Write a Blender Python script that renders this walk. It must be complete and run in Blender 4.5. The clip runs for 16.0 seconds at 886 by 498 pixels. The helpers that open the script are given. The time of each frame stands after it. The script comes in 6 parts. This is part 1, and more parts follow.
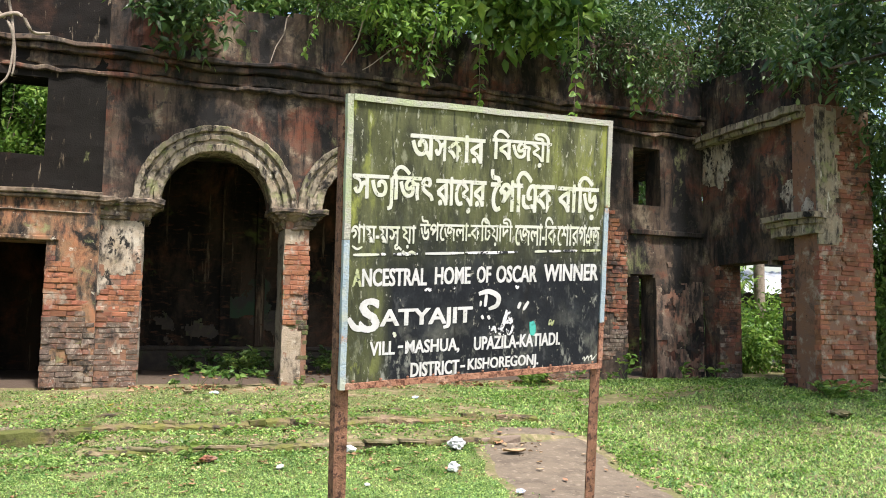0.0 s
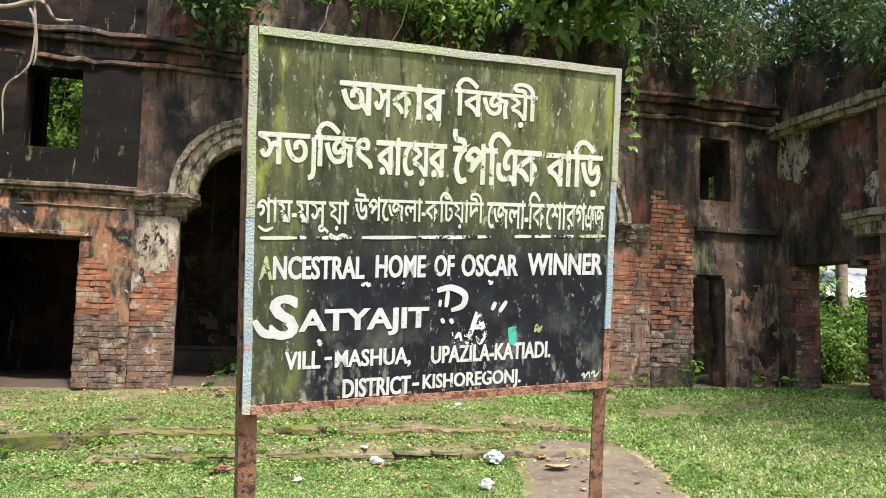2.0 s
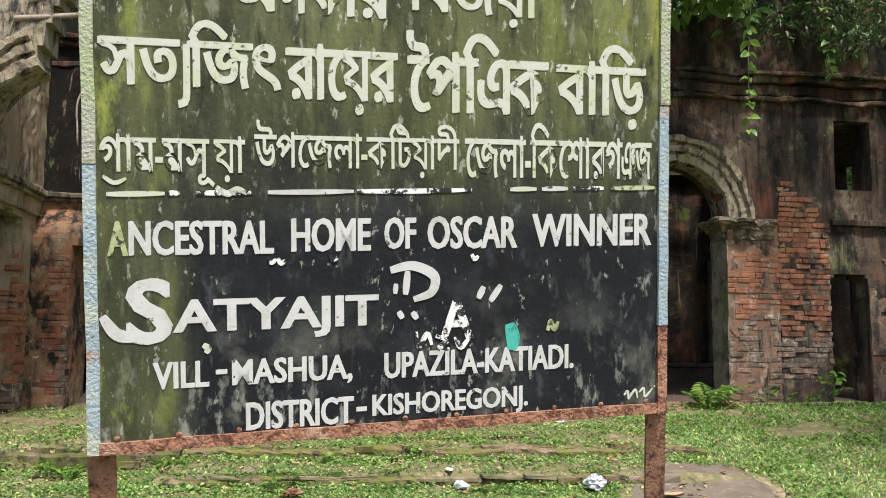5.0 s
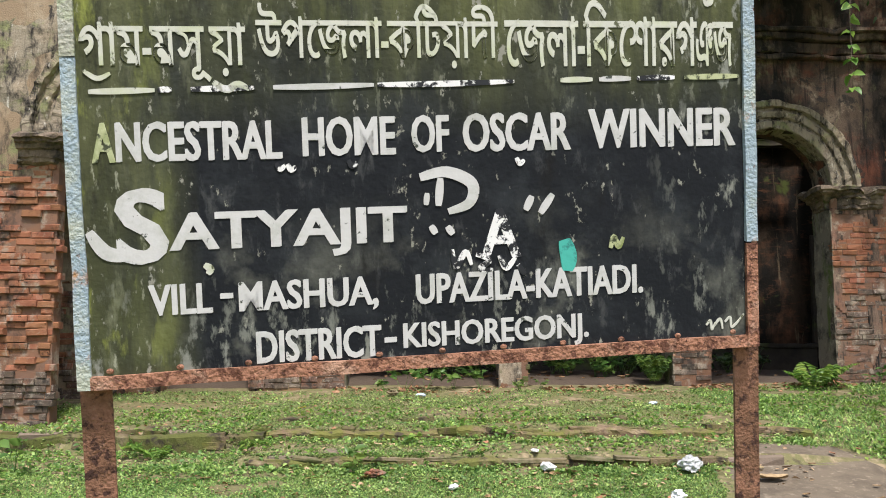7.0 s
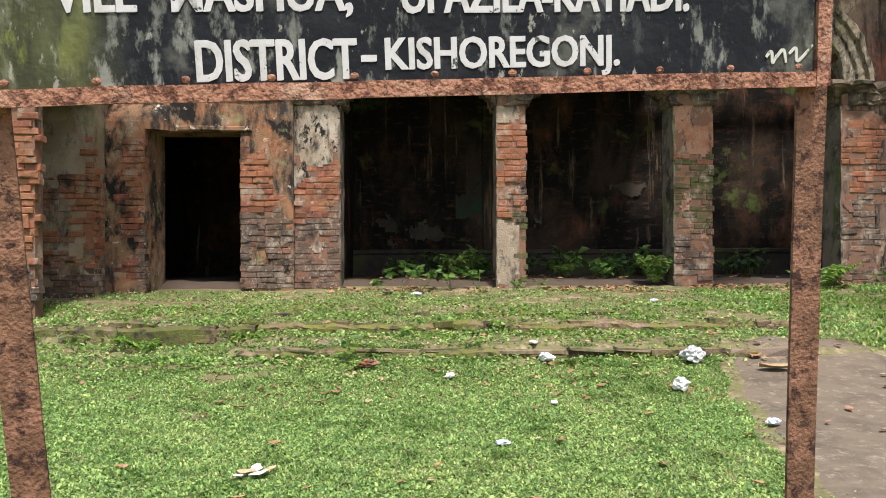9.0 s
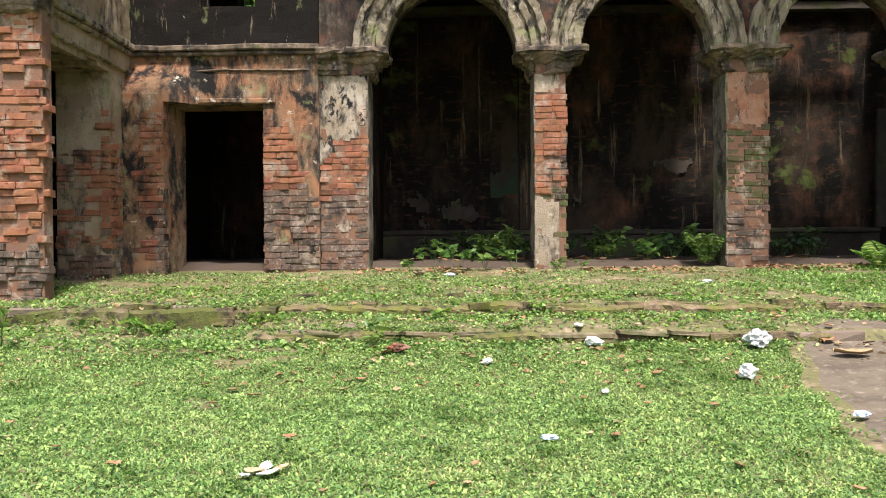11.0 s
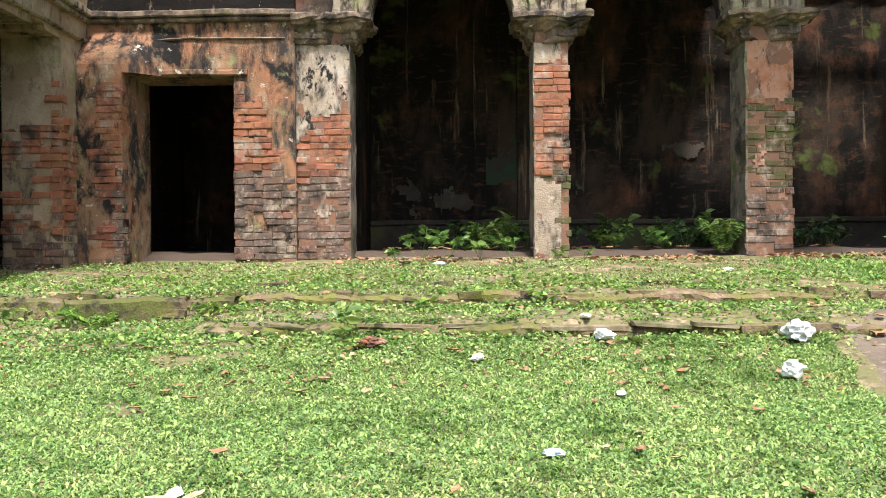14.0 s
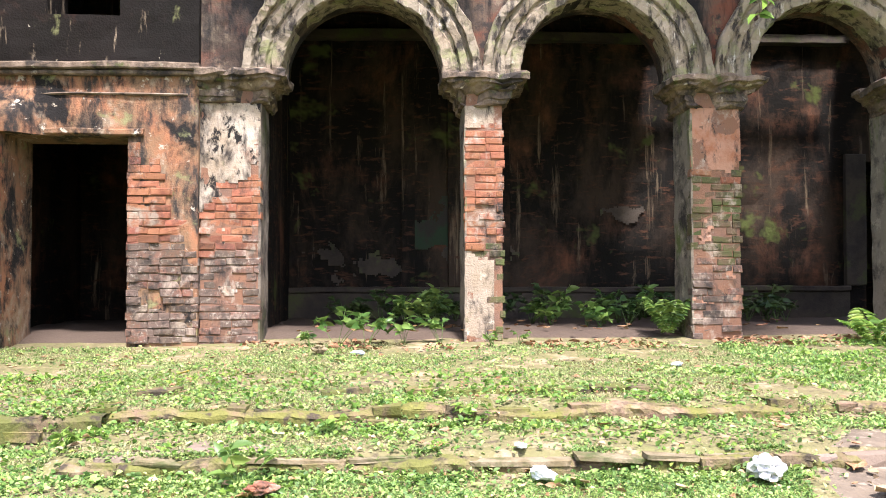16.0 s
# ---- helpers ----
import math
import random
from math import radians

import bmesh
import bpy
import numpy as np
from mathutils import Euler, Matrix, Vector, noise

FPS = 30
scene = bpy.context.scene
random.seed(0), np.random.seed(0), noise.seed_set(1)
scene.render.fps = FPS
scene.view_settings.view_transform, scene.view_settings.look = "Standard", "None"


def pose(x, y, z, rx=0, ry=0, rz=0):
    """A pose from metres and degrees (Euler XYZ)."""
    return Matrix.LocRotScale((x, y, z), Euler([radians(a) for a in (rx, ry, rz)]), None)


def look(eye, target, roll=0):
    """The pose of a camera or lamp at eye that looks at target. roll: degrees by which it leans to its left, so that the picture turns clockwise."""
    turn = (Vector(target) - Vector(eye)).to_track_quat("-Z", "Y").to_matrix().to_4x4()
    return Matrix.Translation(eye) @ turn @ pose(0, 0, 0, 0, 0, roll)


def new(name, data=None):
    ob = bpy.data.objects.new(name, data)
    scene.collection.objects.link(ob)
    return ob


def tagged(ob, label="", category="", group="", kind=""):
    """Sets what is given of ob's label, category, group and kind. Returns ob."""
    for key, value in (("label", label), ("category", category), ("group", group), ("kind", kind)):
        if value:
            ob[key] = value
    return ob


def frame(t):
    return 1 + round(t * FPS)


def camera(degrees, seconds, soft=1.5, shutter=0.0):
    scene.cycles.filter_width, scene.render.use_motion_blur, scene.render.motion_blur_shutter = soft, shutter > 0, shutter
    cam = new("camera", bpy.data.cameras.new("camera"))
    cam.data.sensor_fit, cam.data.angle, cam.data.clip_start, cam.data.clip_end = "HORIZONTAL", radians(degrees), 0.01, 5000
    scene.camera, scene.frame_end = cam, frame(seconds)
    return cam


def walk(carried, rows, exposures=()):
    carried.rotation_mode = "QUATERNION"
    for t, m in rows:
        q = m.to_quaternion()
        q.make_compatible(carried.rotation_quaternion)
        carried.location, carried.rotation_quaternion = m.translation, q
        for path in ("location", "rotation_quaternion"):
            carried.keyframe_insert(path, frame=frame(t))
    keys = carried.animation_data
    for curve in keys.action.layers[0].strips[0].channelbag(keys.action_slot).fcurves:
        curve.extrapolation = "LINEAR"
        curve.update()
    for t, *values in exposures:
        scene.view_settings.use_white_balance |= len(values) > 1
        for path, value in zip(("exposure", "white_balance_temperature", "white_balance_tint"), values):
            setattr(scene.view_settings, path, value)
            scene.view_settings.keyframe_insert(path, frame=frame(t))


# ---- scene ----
cam = camera(55.5, 16.0, soft=1.0)
PATH = [
    (0, (-0.181, -12.208, 0.8), (0.517, -10.343, 0.987), 0.8),
    (0.5, (0.026, -12.104, 0.815), (0.638, -10.209, 1.0), 0.9),
    (1, (0.176, -12.003, 0.812), (0.761, -10.1, 0.996), 1.0),
    (1.5, (0.308, -11.805, 0.818), (0.874, -9.896, 1.003), 1.2),
    (2, (0.416, -11.65, 0.822), (0.947, -9.731, 1.009), 1.4),
    (2.5, (0.585, -11.52, 0.819), (1.023, -9.578, 1.006), 1.7),
    (3, (0.72, -11.423, 0.82), (1.093, -9.467, 1.003), 1.9),
    (3.5, (0.786, -11.27, 0.812), (1.125, -9.306, 0.985), 2.0),
    (6, (1.055, -10.832, 0.767), (1.194, -8.851, 1.006), -0.3),
    (6.5, (1.083, -10.78, 0.731), (1.157, -8.796, 0.972), -0.4),
    (7, (1.069, -10.691, 0.676), (1.098, -8.7, 0.867), -0.2),
    (7.5, (1.063, -10.582, 0.598), (1.082, -8.584, 0.677), -0.3),
    (8, (1.053, -10.548, 0.519), (1.081, -8.548, 0.564), -0.3),
    (8.5, (1.066, -10.475, 0.458), (1.102, -8.475, 0.491), -0.2),
    (9, (1.078, -10.378, 0.407), (1.114, -8.378, 0.412), -0.2),
    (11.5, (1.065, -9.633, 0.265), (1.014, -7.634, 0.221), -0.4),
    (12, (1.075, -9.52, 0.193), (1.029, -7.522, 0.109), -0.4),
    (12.5, (1.111, -9.365, 0.082), (1.065, -7.367, -0.004), -0.5),
    (13, (1.152, -9.205, 0.042), (1.109, -7.207, -0.012), -0.5),
    (13.5, (1.176, -9.061, 0.082), (1.133, -7.061, 0.057), -0.5),
    (14, (1.145, -8.832, 0.133), (1.105, -6.832, 0.115), -0.4),
    (14.5, (1.099, -8.618, 0.229), (1.061, -6.619, 0.213), -0.4),
    (15, (1.132, -8.399, 0.313), (1.095, -6.399, 0.302), -0.1),
    (15.5, (1.214, -8.193, 0.451), (1.193, -6.193, 0.47), -0.0),
    (16, (1.272, -7.986, 0.569), (1.384, -5.99, 0.634), -0.1),
]
EXPOSURES = [(0.0, 0.92, 6350, 18), (3.5, 0.7, 6350, 16), (6.0, 0.42, 6250, 16), (8.0, 0.4, 6300, 17), (9.2, 0.55, 6350, 18), (11.5, 0.8, 6400, 18), (14.0, 1.0, 6300, 19), (15.0, 1.22, 6250, 23), (16.0, 1.55, 6100, 26)]
walk(cam, [(t, look(eye, target, roll)) for t, eye, target, roll in PATH], EXPOSURES)

# world, sun and exposure
world = bpy.data.worlds.new("sky")
scene.world = world
world.use_nodes = True
wn = world.node_tree
sky = wn.nodes.new("ShaderNodeTexSky")
sky.sky_type = "NISHITA"
sky.sun_disc = False
SUN_ELEV, SUN_AZ = 62.0, 166.0
sky.sun_elevation, sky.sun_rotation = radians(SUN_ELEV), radians(SUN_AZ)
sky.air_density, sky.dust_density = 1.3, 3.0
wn.nodes["Background"].inputs["Strength"].default_value = 0.155
wn.links.new(sky.outputs[0], wn.nodes["Background"].inputs["Color"])
sun = new("sun", bpy.data.lights.new("sun", "SUN"))
sun.data.energy, sun.data.angle, sun.data.color = 4.0, radians(6.0), (1.0, 0.965, 0.90)
az, el = radians(SUN_AZ), radians(SUN_ELEV)
to_sun = Vector((math.sin(az) * math.cos(el), math.cos(az) * math.cos(el), math.sin(el)))
sun.matrix_world = look((0, 0, 30), tuple(Vector((0, 0, 30)) - to_sun))

rng = np.random.default_rng(7)


# ---- materials ----
def weathered(name, base, layers=(), rough=0.9, bump=0.4, bump_scale=60.0, vary=0.0, coords="world", metal=0.0, spec=0.3, through_light=0.0, island=0.0):
    """Base colour and patches over it: (colour, scale, low, high, seed, detail); scale may differ along z."""
    m = bpy.data.materials.new(name)
    m.use_nodes = True
    t = m.node_tree
    n, l = t.nodes, t.links
    out = n["Material Output"]
    bsdf = n["Principled BSDF"]
    if coords == "world":
        where = n.new("ShaderNodeNewGeometry").outputs["Position"]
    else:
        where = n.new("ShaderNodeTexCoord").outputs["Object"]
    last = None
    rgb = n.new("ShaderNodeRGB")
    rgb.outputs[0].default_value = (*base, 1)
    last = rgb.outputs[0]
    for colour, scale, low, high, seed, detail in layers:
        sc = scale if isinstance(scale, tuple) else (scale, scale, scale)
        mp = n.new("ShaderNodeMapping")
        mp.inputs["Scale"].default_value = sc
        mp.inputs["Location"].default_value = (seed * 3.71, seed * 1.37, seed * 2.11)
        l.new(where, mp.inputs["Vector"])
        nz = n.new("ShaderNodeTexNoise")
        nz.inputs["Scale"].default_value = 1.0
        nz.inputs["Detail"].default_value = detail
        nz.inputs["Roughness"].default_value = 0.70
        nz.inputs["Distortion"].default_value = 0.25
        l.new(mp.outputs[0], nz.inputs["Vector"])
        rm = n.new("ShaderNodeMapRange")
        rm.inputs["From Min"].default_value, rm.inputs["From Max"].default_value = low, high
        l.new(nz.outputs["Fac"], rm.inputs["Value"])
        mx = n.new("ShaderNodeMix")
        mx.data_type = "RGBA"
        l.new(rm.outputs[0], mx.inputs["Factor"])
        l.new(last, mx.inputs["A"])
        mx.inputs["B"].default_value = (*colour, 1)
        last = mx.outputs["Result"]
    if vary or island:
        if island:
            src = n.new("ShaderNodeNewGeometry").outputs["Random Per Island"]
        else:
            src = n.new("ShaderNodeObjectInfo").outputs["Random"]
        amount = island or vary
        rm = n.new("ShaderNodeMapRange")
        rm.inputs["To Min"].default_value, rm.inputs["To Max"].default_value = 1 - amount, 1 + amount * 0.7
        l.new(src, rm.inputs["Value"])
        hs = n.new("ShaderNodeHueSaturation")
        l.new(rm.outputs[0], hs.inputs["Value"])
        rh = n.new("ShaderNodeMapRange")
        rh.inputs["To Min"].default_value, rh.inputs["To Max"].default_value = 0.5 + amount * 0.05, 0.5 - amount * 0.05
        l.new(src, rh.inputs["Value"])
        l.new(rh.outputs[0], hs.inputs["Hue"])
        l.new(last, hs.inputs["Color"])
        last = hs.outputs[0]
    l.new(last, bsdf.inputs["Base Color"])
    bsdf.inputs["Roughness"].default_value = rough
    bsdf.inputs["Metallic"].default_value = metal
    bsdf.inputs["Specular IOR Level"].default_value = spec
    if bump:
        nz = n.new("ShaderNodeTexNoise")
        nz.inputs["Scale"].default_value = bump_scale
        nz.inputs["Detail"].default_value = 4.0
        l.new(where, nz.inputs["Vector"])
        bp = n.new("ShaderNodeBump")
        bp.inputs["Strength"].default_value = bump
        bp.inputs["Distance"].default_value = 0.012
        l.new(nz.outputs["Fac"], bp.inputs["Height"])
        l.new(bp.outputs[0], bsdf.inputs["Normal"])
    if through_light:
        tr = n.new("ShaderNodeBsdfTranslucent")
        l.new(last, tr.inputs["Color"])
        ms = n.new("ShaderNodeMixShader")
        ms.inputs[0].default_value = through_light
        l.new(bsdf.outputs[0], ms.inputs[1])
        l.new(tr.outputs[0], ms.inputs[2])
        l.new(ms.outputs[0], out.inputs["Surface"])
    return m


BLACK, SOOT, MOSS, LICHEN = (0.012, 0.011, 0.009), (0.035, 0.030, 0.024), (0.07, 0.085, 0.025), (0.20, 0.21, 0.09)
PALE, BUFF, RED, ORANGE = (0.46, 0.41, 0.31), (0.30, 0.24, 0.16), (0.15, 0.055, 0.030), (0.29, 0.125, 0.062)

GRIME = [((0.30, 0.245, 0.18), (5, 5, 4), 0.535, 0.635, 200, 8), (SOOT, (3, 3, 2), 0.53, 0.66, 201, 8), (BLACK, 11.0, 0.60, 0.70, 202, 7)]

m_facade = weathered("mould_black_plaster", (0.10, 0.07, 0.047), [
    (RED, (0.8, 0.8, 1.1), 0.48, 0.60, 1, 6), (BUFF, 2.0, 0.53, 0.67, 2, 7), (BLACK, (1.5, 1.5, 0.6), 0.43, 0.57, 3, 7),
    (LICHEN, (2.6, 2.6, 1.4), 0.59, 0.71, 4, 8), (BLACK, (11, 11, 1.0), 0.50, 0.66, 5, 6), (SOOT, 5.0, 0.55, 0.62, 7, 8), (PALE, 13, 0.69, 0.74, 6, 6)], bump=0.5, bump_scale=60)
m_facade_black = weathered("sooty_black_plaster", (0.013, 0.011, 0.009), [
    ((0.06, 0.032, 0.021), (0.8, 0.8, 1.1), 0.54, 0.66, 8, 7), (BLACK, (1.5, 1.5, 0.6), 0.40, 0.55, 9, 7), (BUFF, (9, 9, 1.6), 0.60, 0.70, 10, 7),
    (LICHEN, (2.6, 2.6, 1.4), 0.63, 0.73, 19, 8), (PALE, (16, 16, 7), 0.68, 0.72, 20, 6)], bump=0.5, bump_scale=60, spec=0.1)
m_capital = weathered("broken_brown_stucco", (0.14, 0.105, 0.07), [
    ((0.26, 0.20, 0.14), 6, 0.47, 0.62, 181, 8), (SOOT, 4, 0.46, 0.60, 182, 8), (PALE, 7, 0.60, 0.68, 183, 7), (MOSS, 5, 0.58, 0.68, 184, 7)], bump=0.6, bump_scale=60)
m_band = weathered("grey_stained_stucco", (0.25, 0.215, 0.15), [
    (BUFF, 3.0, 0.45, 0.64, 11, 7), (SOOT, (10, 10, 3.0), 0.49, 0.61, 12, 8), (BLACK, 3.5, 0.53, 0.65, 13, 8),
    (LICHEN, 4.0, 0.52, 0.66, 14, 7), ((0.50, 0.47, 0.38), (16, 16, 4), 0.60, 0.69, 15, 7)], bump=0.6, bump_scale=60)
m_salmon = weathered("salmon_tinted_plaster", (0.36, 0.20, 0.125), [
    (ORANGE, 4.0, 0.45, 0.62, 16, 7), (SOOT, (7, 7, 3), 0.50, 0.62, 17, 7), (PALE, 6.0, 0.60, 0.70, 18, 6)], bump=0.7, bump_scale=40)
m_plaster = weathered("old_lime_plaster", (0.42, 0.375, 0.29), [
    (BUFF, 2.5, 0.40, 0.62, 21, 7), ((0.33, 0.15, 0.075), 1.6, 0.56, 0.68, 25, 7), (SOOT, (6, 6, 2.5), 0.47, 0.62, 22, 7), (BLACK, (9, 9, 5), 0.52, 0.58, 23, 8), (MOSS, 4.0, 0.62, 0.75, 24, 5)], bump=0.5)
m_grey_plaster = weathered("damp_grey_plaster", (0.20, 0.17, 0.125), [
    (SOOT, 3.0, 0.44, 0.62, 26, 6), (MOSS, 2.4, 0.54, 0.70, 27, 6), (PALE, 11, 0.66, 0.74, 28, 5)], bump=0.5)
# blackened plaster, its colours lowered further to stand in for the rooms' shade
m_inner = weathered("soot_and_shade_inner_wall", (0.046, 0.033, 0.022), [
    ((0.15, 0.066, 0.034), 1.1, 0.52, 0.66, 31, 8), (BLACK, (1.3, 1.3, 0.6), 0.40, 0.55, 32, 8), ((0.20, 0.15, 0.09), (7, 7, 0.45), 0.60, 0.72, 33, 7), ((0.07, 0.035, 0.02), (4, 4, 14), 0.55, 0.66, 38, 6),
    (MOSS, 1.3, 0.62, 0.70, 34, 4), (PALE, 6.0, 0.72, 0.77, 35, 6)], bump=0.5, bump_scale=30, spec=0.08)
# plinth colour also lowered to deepen the shade inside the bays
m_plinth = weathered("shade_dark_plinth_plaster", (0.062, 0.050, 0.035), [(SOOT, 2.5, 0.45, 0.62, 36, 6), (MOSS, 2.0, 0.52, 0.66, 37, 6)])
m_door_plaster = weathered("orange_buff_plaster", (0.21, 0.13, 0.07), [
    ((0.31, 0.14, 0.068), 1.6, 0.47, 0.60, 43, 7), (BUFF, 3.5, 0.54, 0.66, 44, 7), (SOOT, (4, 4, 1.6), 0.49, 0.61, 45, 8), (BLACK, (2.2, 2.2, 1.3), 0.51, 0.59, 46, 8),
    (LICHEN, 3.0, 0.58, 0.68, 47, 7), (PALE, 8, 0.615, 0.655, 48, 7)], bump=0.5, bump_scale=70)
# stained plaster, base brightened to replace sunlight that the arch stump blocks
m_wing = weathered("sunlit_wing_plaster", (0.26, 0.19, 0.115), [
    ((0.36, 0.29, 0.19), 2.2, 0.48, 0.62, 171, 7), (SOOT, (4, 4, 1.6), 0.51, 0.64, 172, 8), (BLACK, (2.2, 2.2, 1.3), 0.56, 0.66, 173, 8), (LICHEN, 3.0, 0.54, 0.66, 174, 7)], bump=0.5, bump_scale=70)
m_foot = weathered("brownish_pink_plaster", (0.17, 0.115, 0.08), [((0.24, 0.12, 0.075), 2.0, 0.5, 0.64, 191, 7), (SOOT, (6, 6, 1.8), 0.47, 0.60, 192, 8), (BUFF, 7, 0.55, 0.66, 193, 7), (BLACK, (9, 9, 2), 0.56, 0.66, 194, 7)], bump=0.6)
m_side_moss = weathered("mossy_pier_side_plaster", (0.22, 0.19, 0.135), [
    (SOOT, 3.0, 0.47, 0.62, 176, 7), ((0.10, 0.13, 0.03), (3, 3, 1.4), 0.53, 0.64, 177, 8), ((0.36, 0.31, 0.22), 7.0, 0.56, 0.68, 178, 7)], bump=0.6)
m_algae = weathered("dark_green_algae", (0.026, 0.048, 0.024), [(SOOT, 4, 0.42, 0.58, 49, 6)], bump=0.3)
m_mortar = weathered("lime_mortar", (0.20, 0.105, 0.06), [((0.16, 0.10, 0.07), 3, 0.45, 0.65, 41, 7)] + GRIME, bump=0.5, bump_scale=90)
m_mortar_grey = weathered("grey_mortar", (0.14, 0.105, 0.078), GRIME, bump=0.5, bump_scale=90)
m_brick = weathered("orange_brick", ORANGE, [
    ((0.20, 0.075, 0.04), 4.0, 0.46, 0.62, 51, 7), ((0.38, 0.20, 0.115), 9.0, 0.54, 0.70, 52, 7), ((0.09, 0.045, 0.03), 6.0, 0.58, 0.68, 53, 8)] + GRIME, vary=0.16, bump=0.5, bump_scale=90)
m_brick_dark = weathered("sooty_red_brick", (0.20, 0.08, 0.045), [
    (SOOT, 3.0, 0.48, 0.66, 56, 7), (ORANGE, 5.0, 0.56, 0.70, 57, 7)] + GRIME, vary=0.2, bump=0.5, bump_scale=90)
m_brick_grey = weathered("salt_greyed_brick", (0.115, 0.085, 0.062), [
    ((0.21, 0.10, 0.06), 4.0, 0.50, 0.66, 61, 7), ((0.30, 0.26, 0.20), 22.0, 0.55, 0.64, 62, 7), ((0.045, 0.036, 0.028), 9.0, 0.53, 0.64, 64, 7), (MOSS, 3.0, 0.62, 0.75, 63, 7)] + GRIME, vary=0.16, bump=0.5, bump_scale=90)
m_brick_moss = weathered("mossy_brick", (0.115, 0.080, 0.045), [
    (MOSS, 4.0, 0.42, 0.57, 66, 7), (BUFF, 10, 0.58, 0.72, 68, 7)] + GRIME, vary=0.2, bump=0.5, bump_scale=90)
m_step = weathered("mossy_step_brick", (0.155, 0.105, 0.065), [
    ((0.24, 0.19, 0.11), 5.0, 0.46, 0.64, 71, 6), ((0.10, 0.075, 0.04), 4.0, 0.54, 0.68, 72, 6), ((0.12, 0.125, 0.03), 2.6, 0.40, 0.54, 73, 7), ((0.05, 0.04, 0.025), 7.0, 0.52, 0.62, 74, 7)], vary=0.25, bump=0.7)
m_slab = weathered("worn_cement_slab", (0.19, 0.145, 0.105), [((0.22, 0.17, 0.12), 4.0, 0.45, 0.65, 75, 6), (MOSS, 3.0, 0.6, 0.72, 76, 6)], vary=0.15, bump=0.5)
m_edge = weathered("yellowish_nosing", (0.24, 0.195, 0.12), [((0.15, 0.12, 0.06), 6.0, 0.45, 0.6, 77, 7), (MOSS, 3.0, 0.48, 0.6, 78, 7)], vary=0.15)
m_soil = weathered("mossy_soil", (0.15, 0.135, 0.06), [
    ((0.135, 0.135, 0.05), 2.2, 0.44, 0.60, 81, 8), ((0.30, 0.23, 0.14), 5.0, 0.52, 0.64, 82, 8), ((0.06, 0.045, 0.03), 9.0, 0.54, 0.66, 83, 8), ((0.36, 0.29, 0.18), 26.0, 0.60, 0.70, 84, 5)], bump=0.9, bump_scale=25)
m_path = weathered("bare_earth_path", (0.155, 0.125, 0.085), [((0.10, 0.08, 0.055), 3.0, 0.45, 0.65, 86, 6), ((0.30, 0.25, 0.18), 14, 0.55, 0.72, 87, 6)], bump=0.7, bump_scale=30)
# brown earth, taken darker to stand in for shade under the arcade
m_inside_floor = weathered("shade_dark_earth_floor", (0.075, 0.055, 0.038), [((0.08, 0.06, 0.04), 4, 0.45, 0.65, 88, 6)], bump=0.8, bump_scale=30)
m_grass = weathered("lawn_grass", (0.27, 0.44, 0.125), [((0.36, 0.50, 0.16), 1.2, 0.46, 0.68, 91, 4), ((0.085, 0.20, 0.03), 3.0, 0.5, 0.7, 92, 4), ((0.30, 0.30, 0.12), 0.9, 0.63, 0.75, 93, 4)], bump=0, rough=0.5, island=0.62, through_light=0.4)
m_grass_dry = weathered("patchy_terrace_grass", (0.27, 0.35, 0.125), [((0.42, 0.38, 0.20), 2.2, 0.46, 0.64, 94, 5), ((0.16, 0.27, 0.06), 3.0, 0.55, 0.7, 89, 5)], bump=0, rough=0.5, island=0.4, through_light=0.4)
m_leaf = weathered("leaf_green", (0.10, 0.20, 0.042), [((0.17, 0.27, 0.06), 0.8, 0.46, 0.66, 95, 4)], bump=0, rough=0.42, island=0.5, through_light=0.35, spec=0.4)
# darker leaf green; on the right-hand growth it puts shade into the colour
m_leaf_dark = weathered("leaf_dark_green", (0.048, 0.10, 0.028), [((0.08, 0.13, 0.03), 0.8, 0.46, 0.66, 96, 4)], bump=0, rough=0.45, island=0.5, through_light=0.3, spec=0.4)
# fresh green; on parapet, vines and window bushes it also paints in sunlight
m_leaf_light = weathered("leaf_fresh_sunlit_green", (0.16, 0.30, 0.05), [((0.26, 0.36, 0.08), 2.0, 0.5, 0.7, 97, 4)], bump=0, rough=0.4, island=0.4, through_light=0.4, spec=0.4)
m_leaf_dry = weathered("dry_leaf_brown", (0.25, 0.13, 0.06), [((0.36, 0.24, 0.12), 30, 0.45, 0.65, 98, 4)], bump=0.3, rough=0.7, vary=0.4)
m_leaf_pale = weathered("dry_leaf_pale", (0.42, 0.31, 0.17), [((0.28, 0.18, 0.09), 30, 0.45, 0.65, 99, 4)], bump=0.3, rough=0.7, vary=0.3)
m_leaf_yellow = weathered("leaf_yellow", (0.62, 0.42, 0.04), [((0.45, 0.25, 0.03), 40, 0.5, 0.7, 100, 4)], bump=0.2, rough=0.6)
m_bark = weathered("grey_bark", (0.19, 0.15, 0.11), [((0.09, 0.07, 0.05), (9, 9, 2), 0.45, 0.65, 101, 6), (LICHEN, 5, 0.6, 0.75, 102, 5)], bump=0.8, bump_scale=40)
m_root = weathered("pale_root_bark", (0.30, 0.25, 0.19), [((0.16, 0.13, 0.09), 9, 0.45, 0.65, 103, 6)], bump=0.6)
m_paper = weathered("white_litter", (0.74, 0.74, 0.72), [((0.55, 0.54, 0.50), 18, 0.5, 0.7, 104, 5)], bump=0.3, rough=0.6, coords="world")
